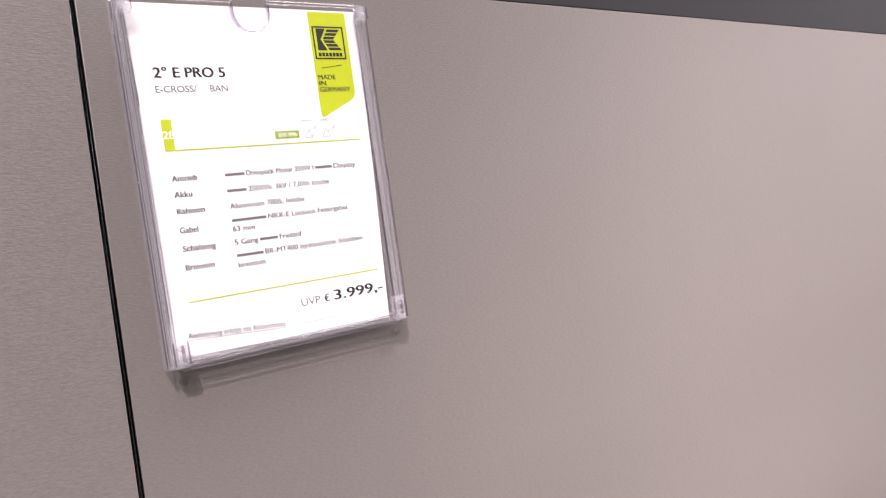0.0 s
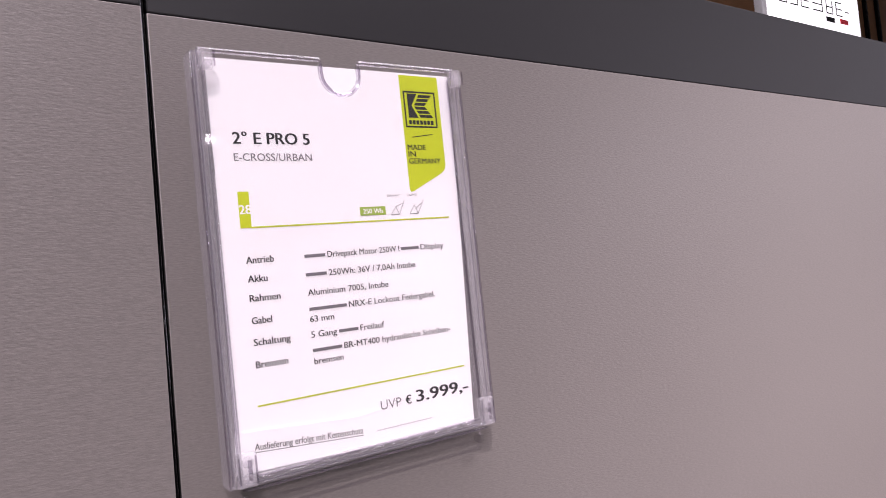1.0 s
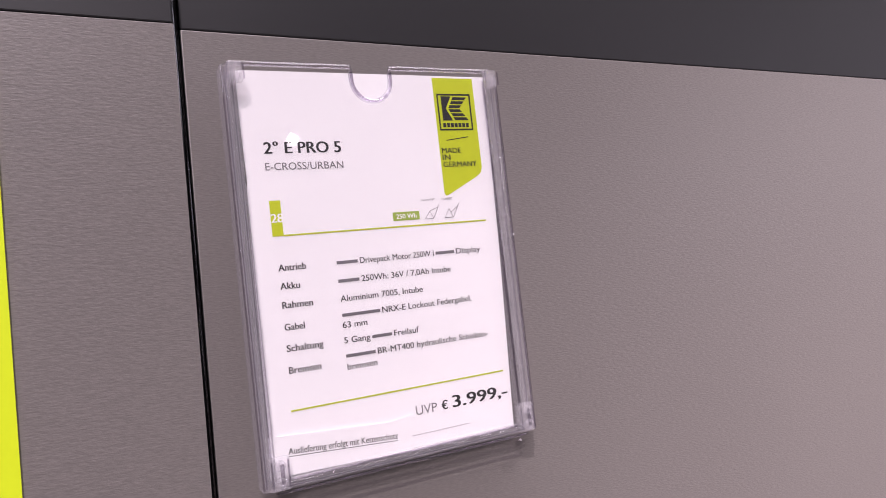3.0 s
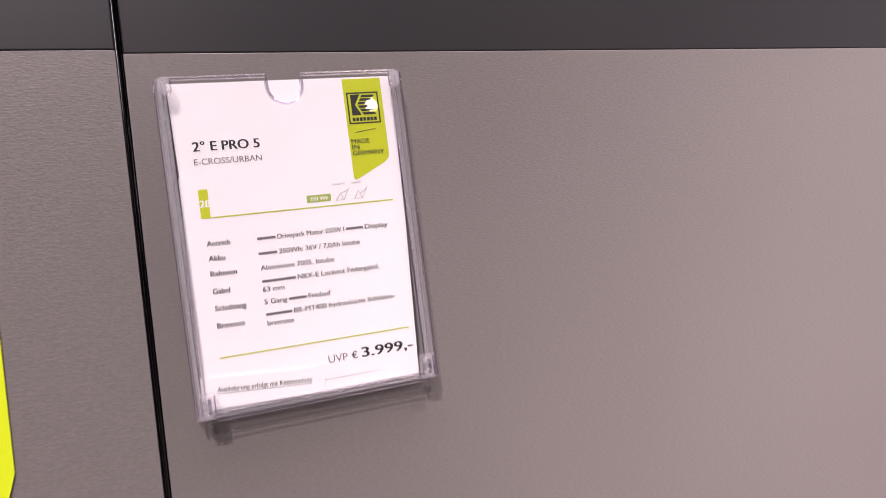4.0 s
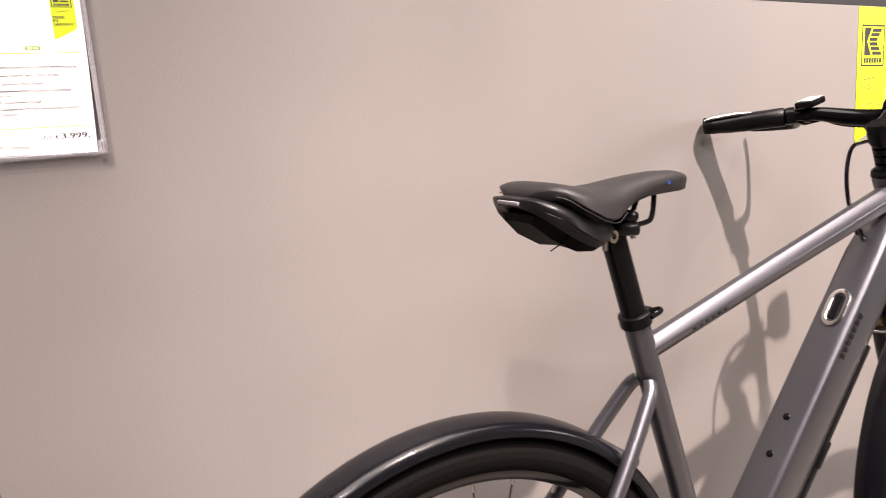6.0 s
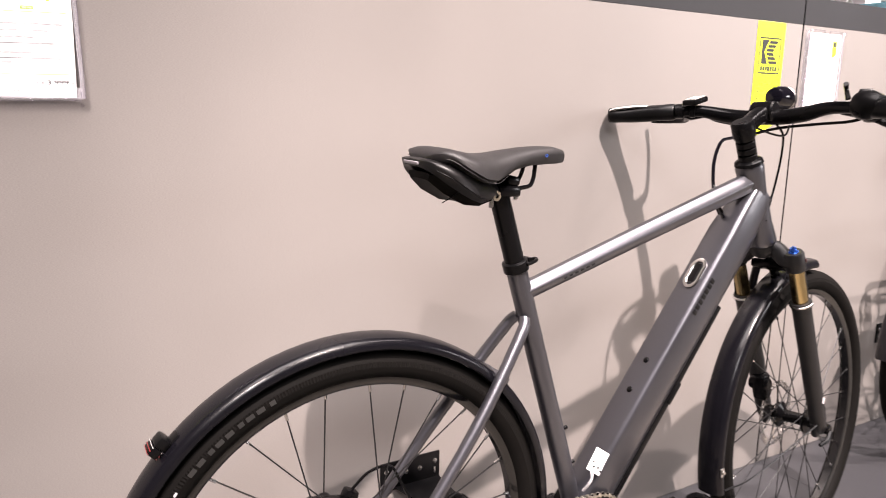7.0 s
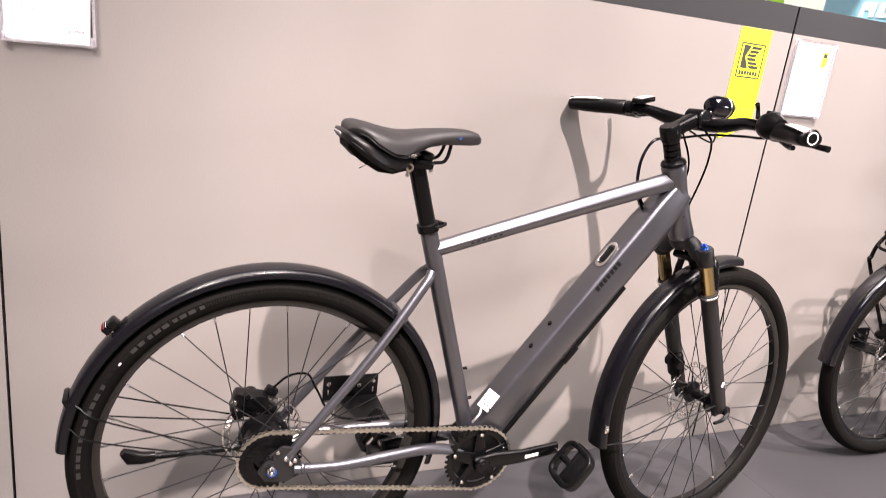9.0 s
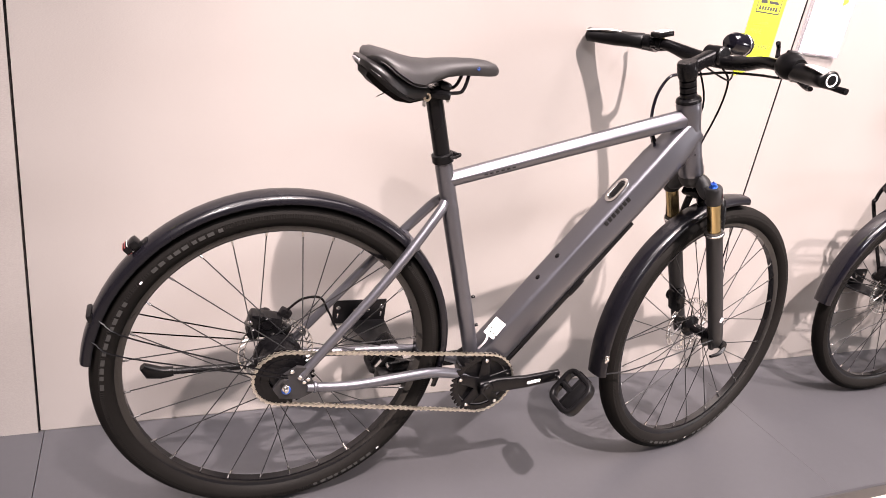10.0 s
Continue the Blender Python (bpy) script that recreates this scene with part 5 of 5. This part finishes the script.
    if not city:
        part("chain", chain_geo(axle, 0.0615, ring_c, rr, -0.050), CHAINGOLD, B, "pale gold roller chain")
        part("rear_sprocket", sprocket_geo(axle, 0.0610, 30, -0.050, 0.003, 0.045).lathe([(-0.004, 0.030), (-0.004, 0.047), (0.003, 0.047), (0.006, 0.030)], (0, -0.050, R_TYRE), (0, 1, 0), 30, closed=True), BLACK, B, "black rear sprocket")
    else:
        cas = part("cassette", sprocket_geo(axle, 0.068, 34, -0.034, 0.0018, 0.03), BLACK, B, "black and bronze cassette")
        for j in range(8):
            r = 0.060 - 0.0052 * j
            part("cog", sprocket_geo(axle, r, max(11, int(r * 490)), -0.038 - 0.0036 * j, 0.0018, 0.016), BLACK if j < 2 else BRONZE, cas)
        part("chain", chain_geo((0.0, R_TYRE), 0.042, ring_c, rr, -0.052), STEEL, B, "grey roller chain")
        der = part("derailleur", Geo().box((0.004, -0.080, 0.300), (0.030, 0.030, 0.050), 0.008, (0, 20, 0)).box((0.020, -0.070, 0.232), (0.020, 0.012, 0.100), 0.005, (0, 16, 0)), BLACK, B, "black rear derailleur")
        for x, z in ((0.010, 0.268), (0.034, 0.196)):
            part("jockey_wheel", sprocket_geo((x, z), 0.021, 11, -0.060, 0.006, 0.005), SATIN, der)
    ring = part("chainring", sprocket_geo(ring_c, rr, 38, -0.050, 0.0035, 0.0625), BLACK, B, "black chainring")
    part("ring_guard", Geo().lathe([(-0.0465, 0.014), (-0.0465, 0.060), (-0.0440, 0.0615), (-0.0420, 0.014)], (bb[0], 0, bb[1]), (0, 1, 0), 36, closed=True), SATIN, ring, "black disc behind the chainring")
    for j in range(5):
        a = radians(20 + 72 * j)
        part("spider_arm", Geo().sweep([(bb[0] + 0.012 * math.cos(a), -0.055, bb[1] + 0.012 * math.sin(a)), (bb[0] + 0.066 * math.cos(a), -0.0525, bb[1] + 0.066 * math.sin(a))], rounded(0.008, 0.027, 0.003), up=(0, 1, 0), scales=[(1, 1.2), (0.7, 0.8)]), BLACK, ring)
        part("ring_bolt", Geo().cyl((bb[0] + 0.064 * math.cos(a), -0.0555, bb[1] + 0.064 * math.sin(a)), (bb[0] + 0.064 * math.cos(a), -0.0590, bb[1] + 0.064 * math.sin(a)), 0.0046, 10, 0.001), STEEL, ring)
    part("motor_cover", Geo().cyl((bb[0] + 0.012, 0.040, bb[1] + 0.018), (bb[0] + 0.012, -0.044, bb[1] + 0.018), 0.050, 28, 0.008), SATIN, B, "black motor cover")
    for s, ang in ((-1, 7), (1, 187)):
        u = Vector((math.cos(radians(ang)), 0, math.sin(radians(ang))))
        c = Vector((bb[0], 0, bb[1]))
        y0, y1 = s * 0.068, s * 0.078
        arm = part("crank", Geo().sweep([c + u * -0.016 + Vector((0, y0, 0)), c + u * 0.03 + Vector((0, y0, 0)), c + u * 0.10 + Vector((0, y1, 0)), c + u * 0.188 + Vector((0, y1, 0))], rounded(0.015, 0.037, 0.006), up=(0, 1, 0), scales=[(1, 0.85), (1, 1.05), (0.9, 0.85), (0.9, 0.74)]).cyl(c + Vector((0, y0 + s * 0.002, 0)), c + Vector((0, y0 + s * 0.013, 0)), 0.017, 20, 0.003).cyl(c + Vector((0, y0 + s * 0.010, 0)), c + Vector((0, y0 + s * 0.0150, 0)), 0.008, 12, 0.001), BLACK, B, "black crank arm")
        if not city and s < 0:
            for j in range(4):
                part("crank_print", Geo().box((0.075 + 0.0088 * j, -0.0853, 0.0), (0.0078, 0.0006, 0.0085), 0.0001, (0, 14, 0), m=Matrix.Translation(c) @ Matrix.Rotation(radians(-ang), 4, "Y") @ Matrix.Translation((0.03, 0, 0))), WHITE, arm, "white print block")
        p = c + u * 0.186 + Vector((0, s * 0.146, -0.004))
        pm = Matrix.Translation(p) @ Matrix.Rotation(radians(-54), 4, "Y") @ Matrix.Scale(0.9, 4)
        ped = part("pedal", Geo().cyl((0, -0.052, 0), (0, 0.052, 0), 0.0095, 14, 0.002), SATIN, B, "black platform pedal", pm)
        part("cage", Geo().sweep([(x, y, 0) for x, y in rounded(0.092, 0.094, 0.022, 4)], rounded(0.024, 0.014, 0.004), closed=True, up=(0, 0, 1)), SATIN, ped)
        part("cross_bar", Geo().box((0, 0, 0), (0.012, 0.085, 0.018), 0.003).box((0.0, -0.0, 0), (0.084, 0.012, 0.016), 0.003), SATIN, ped)
        part("pedal_body", Geo().box((0, s * 0.024, 0), (0.080, 0.040, 0.020), 0.005), SATIN, ped)
        for q in (-1, 1):
            part("reflector", Geo().box((q * 0.0535, 0, 0), (0.004, 0.046, 0.012), 0.001), BLACK, ped)
        part("pedal_axle", Geo().cyl((0, -s * 0.050, 0), (0, -s * 0.076, 0), 0.006, 10, 0.001), STEEL, ped)

    # cockpit
    ax = lambda z: HEAD_LOW - DOWN * ((z - HEAD_LOW.z) / math.cos(RAKE))
    stem = part("stem", Geo().lathe([(0, 0.020), (0.004, 0.0225), (0.030, 0.0225), (0.040, 0.019)], ax(1.062), DOWN, 24).sweep([ax(1.046), ax(1.052) + Vector((0.040, 0, 0.012)), Vector((0.935, 0, 1.080))], rounded(0.034, 0.032, 0.010, 4), up=(0, 1, 0), scales=[(1, 1), (0.95, 0.9), (1.1, 1.1)]).cyl((0.938, -0.024, 1.082), (0.938, 0.024, 1.082), 0.0215, 20, 0.003), BLACK, B, "black stem", STEER)
    for j, z in enumerate((0.984, 0.997, 1.010)):
        part("spacer", Geo().lathe([(0, 0.0175), (0.001, 0.0190), (0.011, 0.0190), (0.012, 0.0175)], ax(z + 0.012), DOWN, 22), BLACK, stem, "black spacer ring")
    part("headset_cup", Geo().lathe([(0, 0.021), (0.004, 0.0275), (0.010, 0.0290)], ax(0.986), DOWN, 24), BLACK, stem, "black headset cover")
    for y in (-0.016, 0.016):
        part("stem_bolt", Geo().cyl((0.955, y, 1.094), (0.962, y, 1.098), 0.0036, 8, 0.0008), STEEL, stem)
    half = [(0.938, 0, 1.082), (0.939, 0.045, 1.083), (0.934, 0.085, 1.088), (0.918, 0.135, 1.098), (0.898, 0.190, 1.097), (0.874, 0.255, 1.093), (0.853, 0.312, 1.090)]
    line = [(x, -y, z) for x, y, z in half[::-1]] + half[1:]
    bar = part("handlebar", Geo().tube(line, [0.0112] * 3 + [0.0125] + [0.0155] * 5 + [0.0125] + [0.0112] * 3, 16, 5), BLACK, B, "black swept handlebar", COCKPIT)
    for s in (-1, 1):
        a, b = Vector((0.902, s * 0.182, 1.097)), Vector((0.850, s * 0.320, 1.089))
        if s < 0:
            a = a + (b - a) * 0.22
        gd = (b - a)
        pts = [a + gd * q for q in (0, 0.03, 0.25, 0.5, 0.72, 0.86, 0.97, 1.0)]
        grip = part("grip", Geo().sweep(pts, circle(1, 16), up=(1, 0, 0), scales=[(0.0155, 0.0155), (0.0185, 0.0185), (0.0180, 0.0180), (0.0185, 0.0185), (0.0220, 0.0175), (0.0270, 0.0160), (0.0265, 0.0155), (0.0235, 0.013)]), SATIN, bar, "black ergonomic grip", sharp=60)
        part("grip_pad", Geo().sweep([a + gd * q + Vector((-0.006, 0, z)) for q, z in ((0.40, 0.0160), (0.55, 0.0168), (0.75, 0.0156), (0.90, 0.0138), (0.98, 0.0115))], circle(1, 12), up=(1, 0, 0), scales=[(0.004, 0.002), (0.0120, 0.0040), (0.0165, 0.0042), (0.0195, 0.0042), (0.016, 0.003)]), GREYPLASTIC, bar, "pale grey grip pad", sharp=60)
        gn = gd.normalized()
        part("bar_plug", Geo().lathe([(-0.004, 0.0165), (0.001, 0.0170), (0.003, 0.0150)], b + Vector((0, 0, 0.002)), gn, 22), SATIN, bar, "black grip end")
        part("plug_ring", Geo().lathe([(0.0018, 0.0098), (0.0034, 0.0098), (0.0034, 0.0124), (0.0018, 0.0128)], b + Vector((0, 0, 0.002)), gn, 24, closed=True), WHITE, bar, "white ring on the grip end")
        lv = Vector((0.900, s * (0.172 if s > 0 else 0.198), 1.098))
        part("lever_clamp", Geo().lathe([(-0.008, 0.0135), (-0.007, 0.0165), (0.007, 0.0165), (0.008, 0.0135)], lv, gn, 16).sweep([lv + Vector((0.010, 0, -0.004)), lv + Vector((0.032, -s * 0.012, -0.010)), lv + Vector((0.040, -s * 0.045, -0.006))], rounded(0.018, 0.020, 0.006), up=(0, 0, 1), scales=[1.0, 1.1, 0.8]), BLACK, bar, "black brake lever clamp")
        reach = ((0.030, 0.000, -0.010), (0.062, 0.020, -0.018), (0.076, 0.060, -0.020), (0.082, 0.095, -0.020), (0.080, 0.118, -0.018)) if s > 0 else ((0.030, 0.000, -0.010), (0.044, -0.022, -0.018), (0.040, -0.060, -0.022), (0.026, -0.092, -0.024), (0.020, -0.122, -0.026))
        part("brake_lever", Geo().tube([lv + Vector(q) for q in reach], [0.0080, 0.0072, 0.0058, 0.0056, 0.0066], 10, 5), BLACK, bar, "black brake lever")
    sh = Vector((0.892, -0.206, 1.101))
    sd = Vector((-0.38, -1, -0.02)).normalized()
    part("shifter", Geo().lathe([(-0.014, 0.015), (-0.012, 0.024), (-0.002, 0.027), (0.012, 0.027), (0.026, 0.021), (0.034, 0.0175)], sh, sd, 24).box(sh + Vector((0.012, 0.004, 0.020)), (0.030, 0.026, 0.014), 0.005, (0, 20, 20)), SATIN, bar, "black twist shifter")
    part("lever_body", Geo().box(sh + Vector((0.030, -0.004, -0.016)), (0.036, 0.034, 0.026), 0.009, (0, 18, 20)).tube([sh + Vector((0.036, -0.010, -0.026)), sh + Vector((0.030, -0.034, -0.036)), sh + Vector((0.016, -0.050, -0.036))], [0.006, 0.006, 0.005], 8, 4), SATIN, bar, "black brake lever body")
    part("shift_tab", Geo().tube([sh + Vector((0.002, 0.030, 0.012)), sh + Vector((0.006, 0.036, 0.030)), sh + Vector((-0.004, 0.034, 0.040))], [0.005, 0.004, 0.005], 8, 4), BLACK, bar, "small black tab")
    disp = part("display", Geo().box((0.912, 0.142, 1.120), (0.044, 0.036, 0.012), 0.003, (0, -14, -10)).lathe([(-0.006, 0.0135), (-0.005, 0.017), (0.005, 0.017), (0.006, 0.0135)], (0.914, 0.146, 1.100), (-0.38, 1, 0.1), 16), SATIN, bar, "small black display unit")
    part("display_face", Geo().box((0.9105, 0.142, 1.1265), (0.036, 0.029, 0.002), 0.0008, (0, -14, -10)), GREYPLASTIC, bar, "grey display face")
    lamp = Vector((1.002, -0.004, 1.123))
    part("headlamp", Geo().lathe([(-0.036, 0.006), (-0.032, 0.018), (-0.018, 0.0245), (0.014, 0.0260), (0.026, 0.0255), (0.030, 0.0230)], lamp, (1, 0, -0.08), 28).tube([lamp + Vector((-0.012, 0, -0.020)), Vector((0.952, 0.006, 1.096))], 0.006, 8), GLOSSBLACK, bar, "glossy black headlamp")
    part("lamp_ring", Geo().lathe([(0.012, 0.0262), (0.013, 0.0272), (0.016, 0.0272), (0.017, 0.0262)], lamp, (1, 0, -0.08), 28), STEEL, bar, "silver lamp ring")
    part("lamp_lens", Geo().lathe([(0.0285, 0.0215), (0.033, 0.012), (0.034, 0.001)], lamp, (1, 0, -0.08), 24), LENS, bar, "clear lamp lens")
    for name, pts, r, mt in (("cable", [(0.944, 0.060, 1.072), (0.955, 0.050, 1.045), (0.912, 0.052, 1.040), (0.862, 0.050, 1.032), (0.826, 0.044, 0.992), (0.815, 0.036, 0.940), (0.821, 0.026, 0.902), (0.826, 0.016, 0.878)], 0.0036, GLOSSBLACK),
                             ("cable", [(0.935, -0.030, 1.068), (0.958, -0.035, 1.045), (0.964, -0.032, 1.000), (0.952, -0.030, 0.950), (0.930, -0.030, 0.900), (0.914, -0.032, 0.868)], 0.0024, BLACK),
                             ("cable", [(0.900, 0.010, 1.046), (0.945, -0.030, 1.060), (0.965, -0.100, 1.068), (0.940, -0.165, 1.072), (0.925, -0.200, 1.080)], 0.0030, BLACK),
                             ("cable", [(0.948, 0.030, 1.066), (0.962, -0.010, 1.048), (0.955, -0.040, 1.046), (0.945, -0.052, 1.066)], 0.0022, SPOKE),
                             ("cable", [(0.920, 0.150, 1.104), (0.940, 0.110, 1.078), (0.945, 0.060, 1.068), (0.930, 0.030, 1.070)], 0.0022, SPOKE)):
        part(name, Geo().tube(pts, r, 8, 6), mt, bar, "looped black cable")
    part("cable_boot", Geo().tube([(0.818, 0.026, 0.902), (0.828, 0.014, 0.874)], [0.0046, 0.0062], 10), BLACK, chassis, "black cable boot")

    # rack with rear lamp
    if city:
        RK = Matrix.Translation((0.03, 0, 0))
        rk = part("rack", Geo().tube([(-0.200, -0.062, 0.772), (-0.228, -0.050, 0.776), (-0.233, 0, 0.777), (-0.228, 0.050, 0.776), (-0.200, 0.062, 0.772)], 0.0065, 10, 4), BLACK, B, "black tubular luggage rack", RK)
        for s in (-1, 1):
            part("rack_rail", Geo().tube([(-0.200, s * 0.062, 0.772), (-0.05, s * 0.062, 0.774), (0.14, s * 0.055, 0.776), (0.22, s * 0.035, 0.760)], 0.0065, 10, 4), BLACK, rk)
            part("rack_leg", Geo().tube([(-0.200, s * 0.064, 0.770), (-0.228, s * 0.068, 0.728), (-0.236, s * 0.070, 0.690), (-0.225, s * 0.072, 0.655), (-0.040, s * 0.074, 0.378)], 0.0060, 10, 5), BLACK, rk, "bent black rack leg")
            part("rack_bar", Geo().tube([(-0.225, s * 0.025, 0.776), (0.15, s * 0.025, 0.776)], 0.005, 8), BLACK, rk)
        for x in (-0.16, -0.04, 0.08):
            part("rack_bar", Geo().tube([(x, -0.062, 0.774), (x, 0.062, 0.774)], 0.004, 8), BLACK, rk)
        part("bumper_tube", Geo().tube([(-0.226, -0.067, 0.732), (-0.246, -0.040, 0.727), (-0.250, 0, 0.726), (-0.246, 0.040, 0.727), (-0.226, 0.067, 0.732)], 0.0050, 10, 4), BLACK, rk, "black tube round the rear lamp")
        part("rear_lamp", Geo().box((-0.215, 0, 0.752), (0.034, 0.096, 0.034), 0.008), SATIN, rk, "black rear lamp")
        part("lamp_glass", Geo().box((-0.2315, 0.020, 0.754), (0.004, 0.046, 0.016), 0.003), DARKRED, rk, "dark red lamp glass")
        part("spring_clip", Geo().tube([(-0.19, -0.03, 0.785), (-0.08, -0.03, 0.790), (0.02, -0.02, 0.786), (0.02, 0.02, 0.786), (-0.08, 0.03, 0.790), (-0.19, 0.03, 0.785)], 0.003, 6, 4), BLACK, rk)
    return B


bicycle(pose(0.498, -0.333, 0.004, 0.1, 0, 0.3), "graphite grey trekking e-bike with black fenders standing beside the wall", {"paint": PAINT, "paint_label": "satin graphite seat tube and frame", "rack": False})
bicycle(pose(2.612, -0.222, 0.003, 0, 0, -1.5), "black trekking bicycle with luggage rack standing behind the grey one", {"paint": GLOSSBLACK, "paint_label": "glossy black frame", "rack": True})

bicycle(pose(-1.710, -0.330, 0.003, 0, 0, 0.5), "black trekking bicycle in the same row beside the wall", {"paint": GLOSSBLACK, "paint_label": "glossy black frame", "rack": False})

# tag on the down tube
card_m = Matrix.Translation((0.974, -0.372, 0.4375)) @ Matrix(((0.595, -0.804, 0), (0, 0, -1), (0.804, 0.595, 0))).to_4x4() @ pose(0, 0, 0, -18, 4, 0)
card = thing("card_tag", card_m, "small white card tied to the bicycle frame", "tag")
part("card", Geo().box((0, 0, 0), (0.045, 0.030, 0.0012), 0.0004), WHITE, card)
for x, y in ((-0.010, -0.006), (-0.012, 0.003), (-0.004, 0.008), (-0.014, -0.013)):
    part("print_dot", Geo().box((x, y, 0.0009), (0.004, 0.004, 0.0006), 0.0001), INK, card)
part("tie", Geo().tube([(-0.021, 0.004, 0.001), (-0.032, 0.002, 0.010), (-0.046, 0.000, 0.006), (-0.060, -0.004, -0.008)], 0.0026, 6, 4), PALEINK, card, "pale plastic tie")

# wall brackets that hold the bicycles
def wall_bracket(at, up):
    br = thing("wall_bracket", at, "black sheet-metal wall bracket reaching out to hold a bicycle", "bracket", "wall brackets")
    z = 0.292 + up
    part("flange", Geo().box((0, -0.0035, z), (0.146, 0.005, 0.068), 0.0015), SATIN, br, "flat black wall flange")
    vs = []
    for h in (-0.0015, 0.0015):
        vs += [(x, y, z - 0.028 + h + d) for x, y, d in ((-0.040, -0.006, 0.0), (0.071, -0.006, 0.0), (0.060, -0.205, 0.004), (0.060, -0.262, -0.004), (0.010, -0.262, -0.004), (0.010, -0.205, 0.004))]
    part("arm", Geo().add(vs, [tuple(range(6)), tuple(range(11, 5, -1))] + [(q, q + 6, (q + 1) % 6 + 6, (q + 1) % 6) for q in range(6)]), SATIN, br, "flat black arm")
    part("cradle", Geo().box((0.036, -0.248, z - 0.046), (0.110, 0.040, 0.034), 0.004), SATIN, br, "black cradle at the arm's end")
    for x in (-0.060, -0.012, 0.022, 0.060):
        part("screw", Geo().lathe([(0, 0.006), (0.001, 0.006), (0.0025, 0.003)], (x, -0.0060, (0.013 if abs(x) > 0.05 else 0.004) + z), (0, -1, 0), 12), STEEL, br, "bright screw head")
    for x in (-0.060, 0.060):
        part("slot", Geo().box((x, -0.0062, z - 0.010), (0.004, 0.001, 0.014), 0.0004), STEEL, br, "bright slot")


wall_bracket(pose(0.769, 0, 0), 0.0)
wall_bracket(pose(2.658, 0, 0), 0.045)
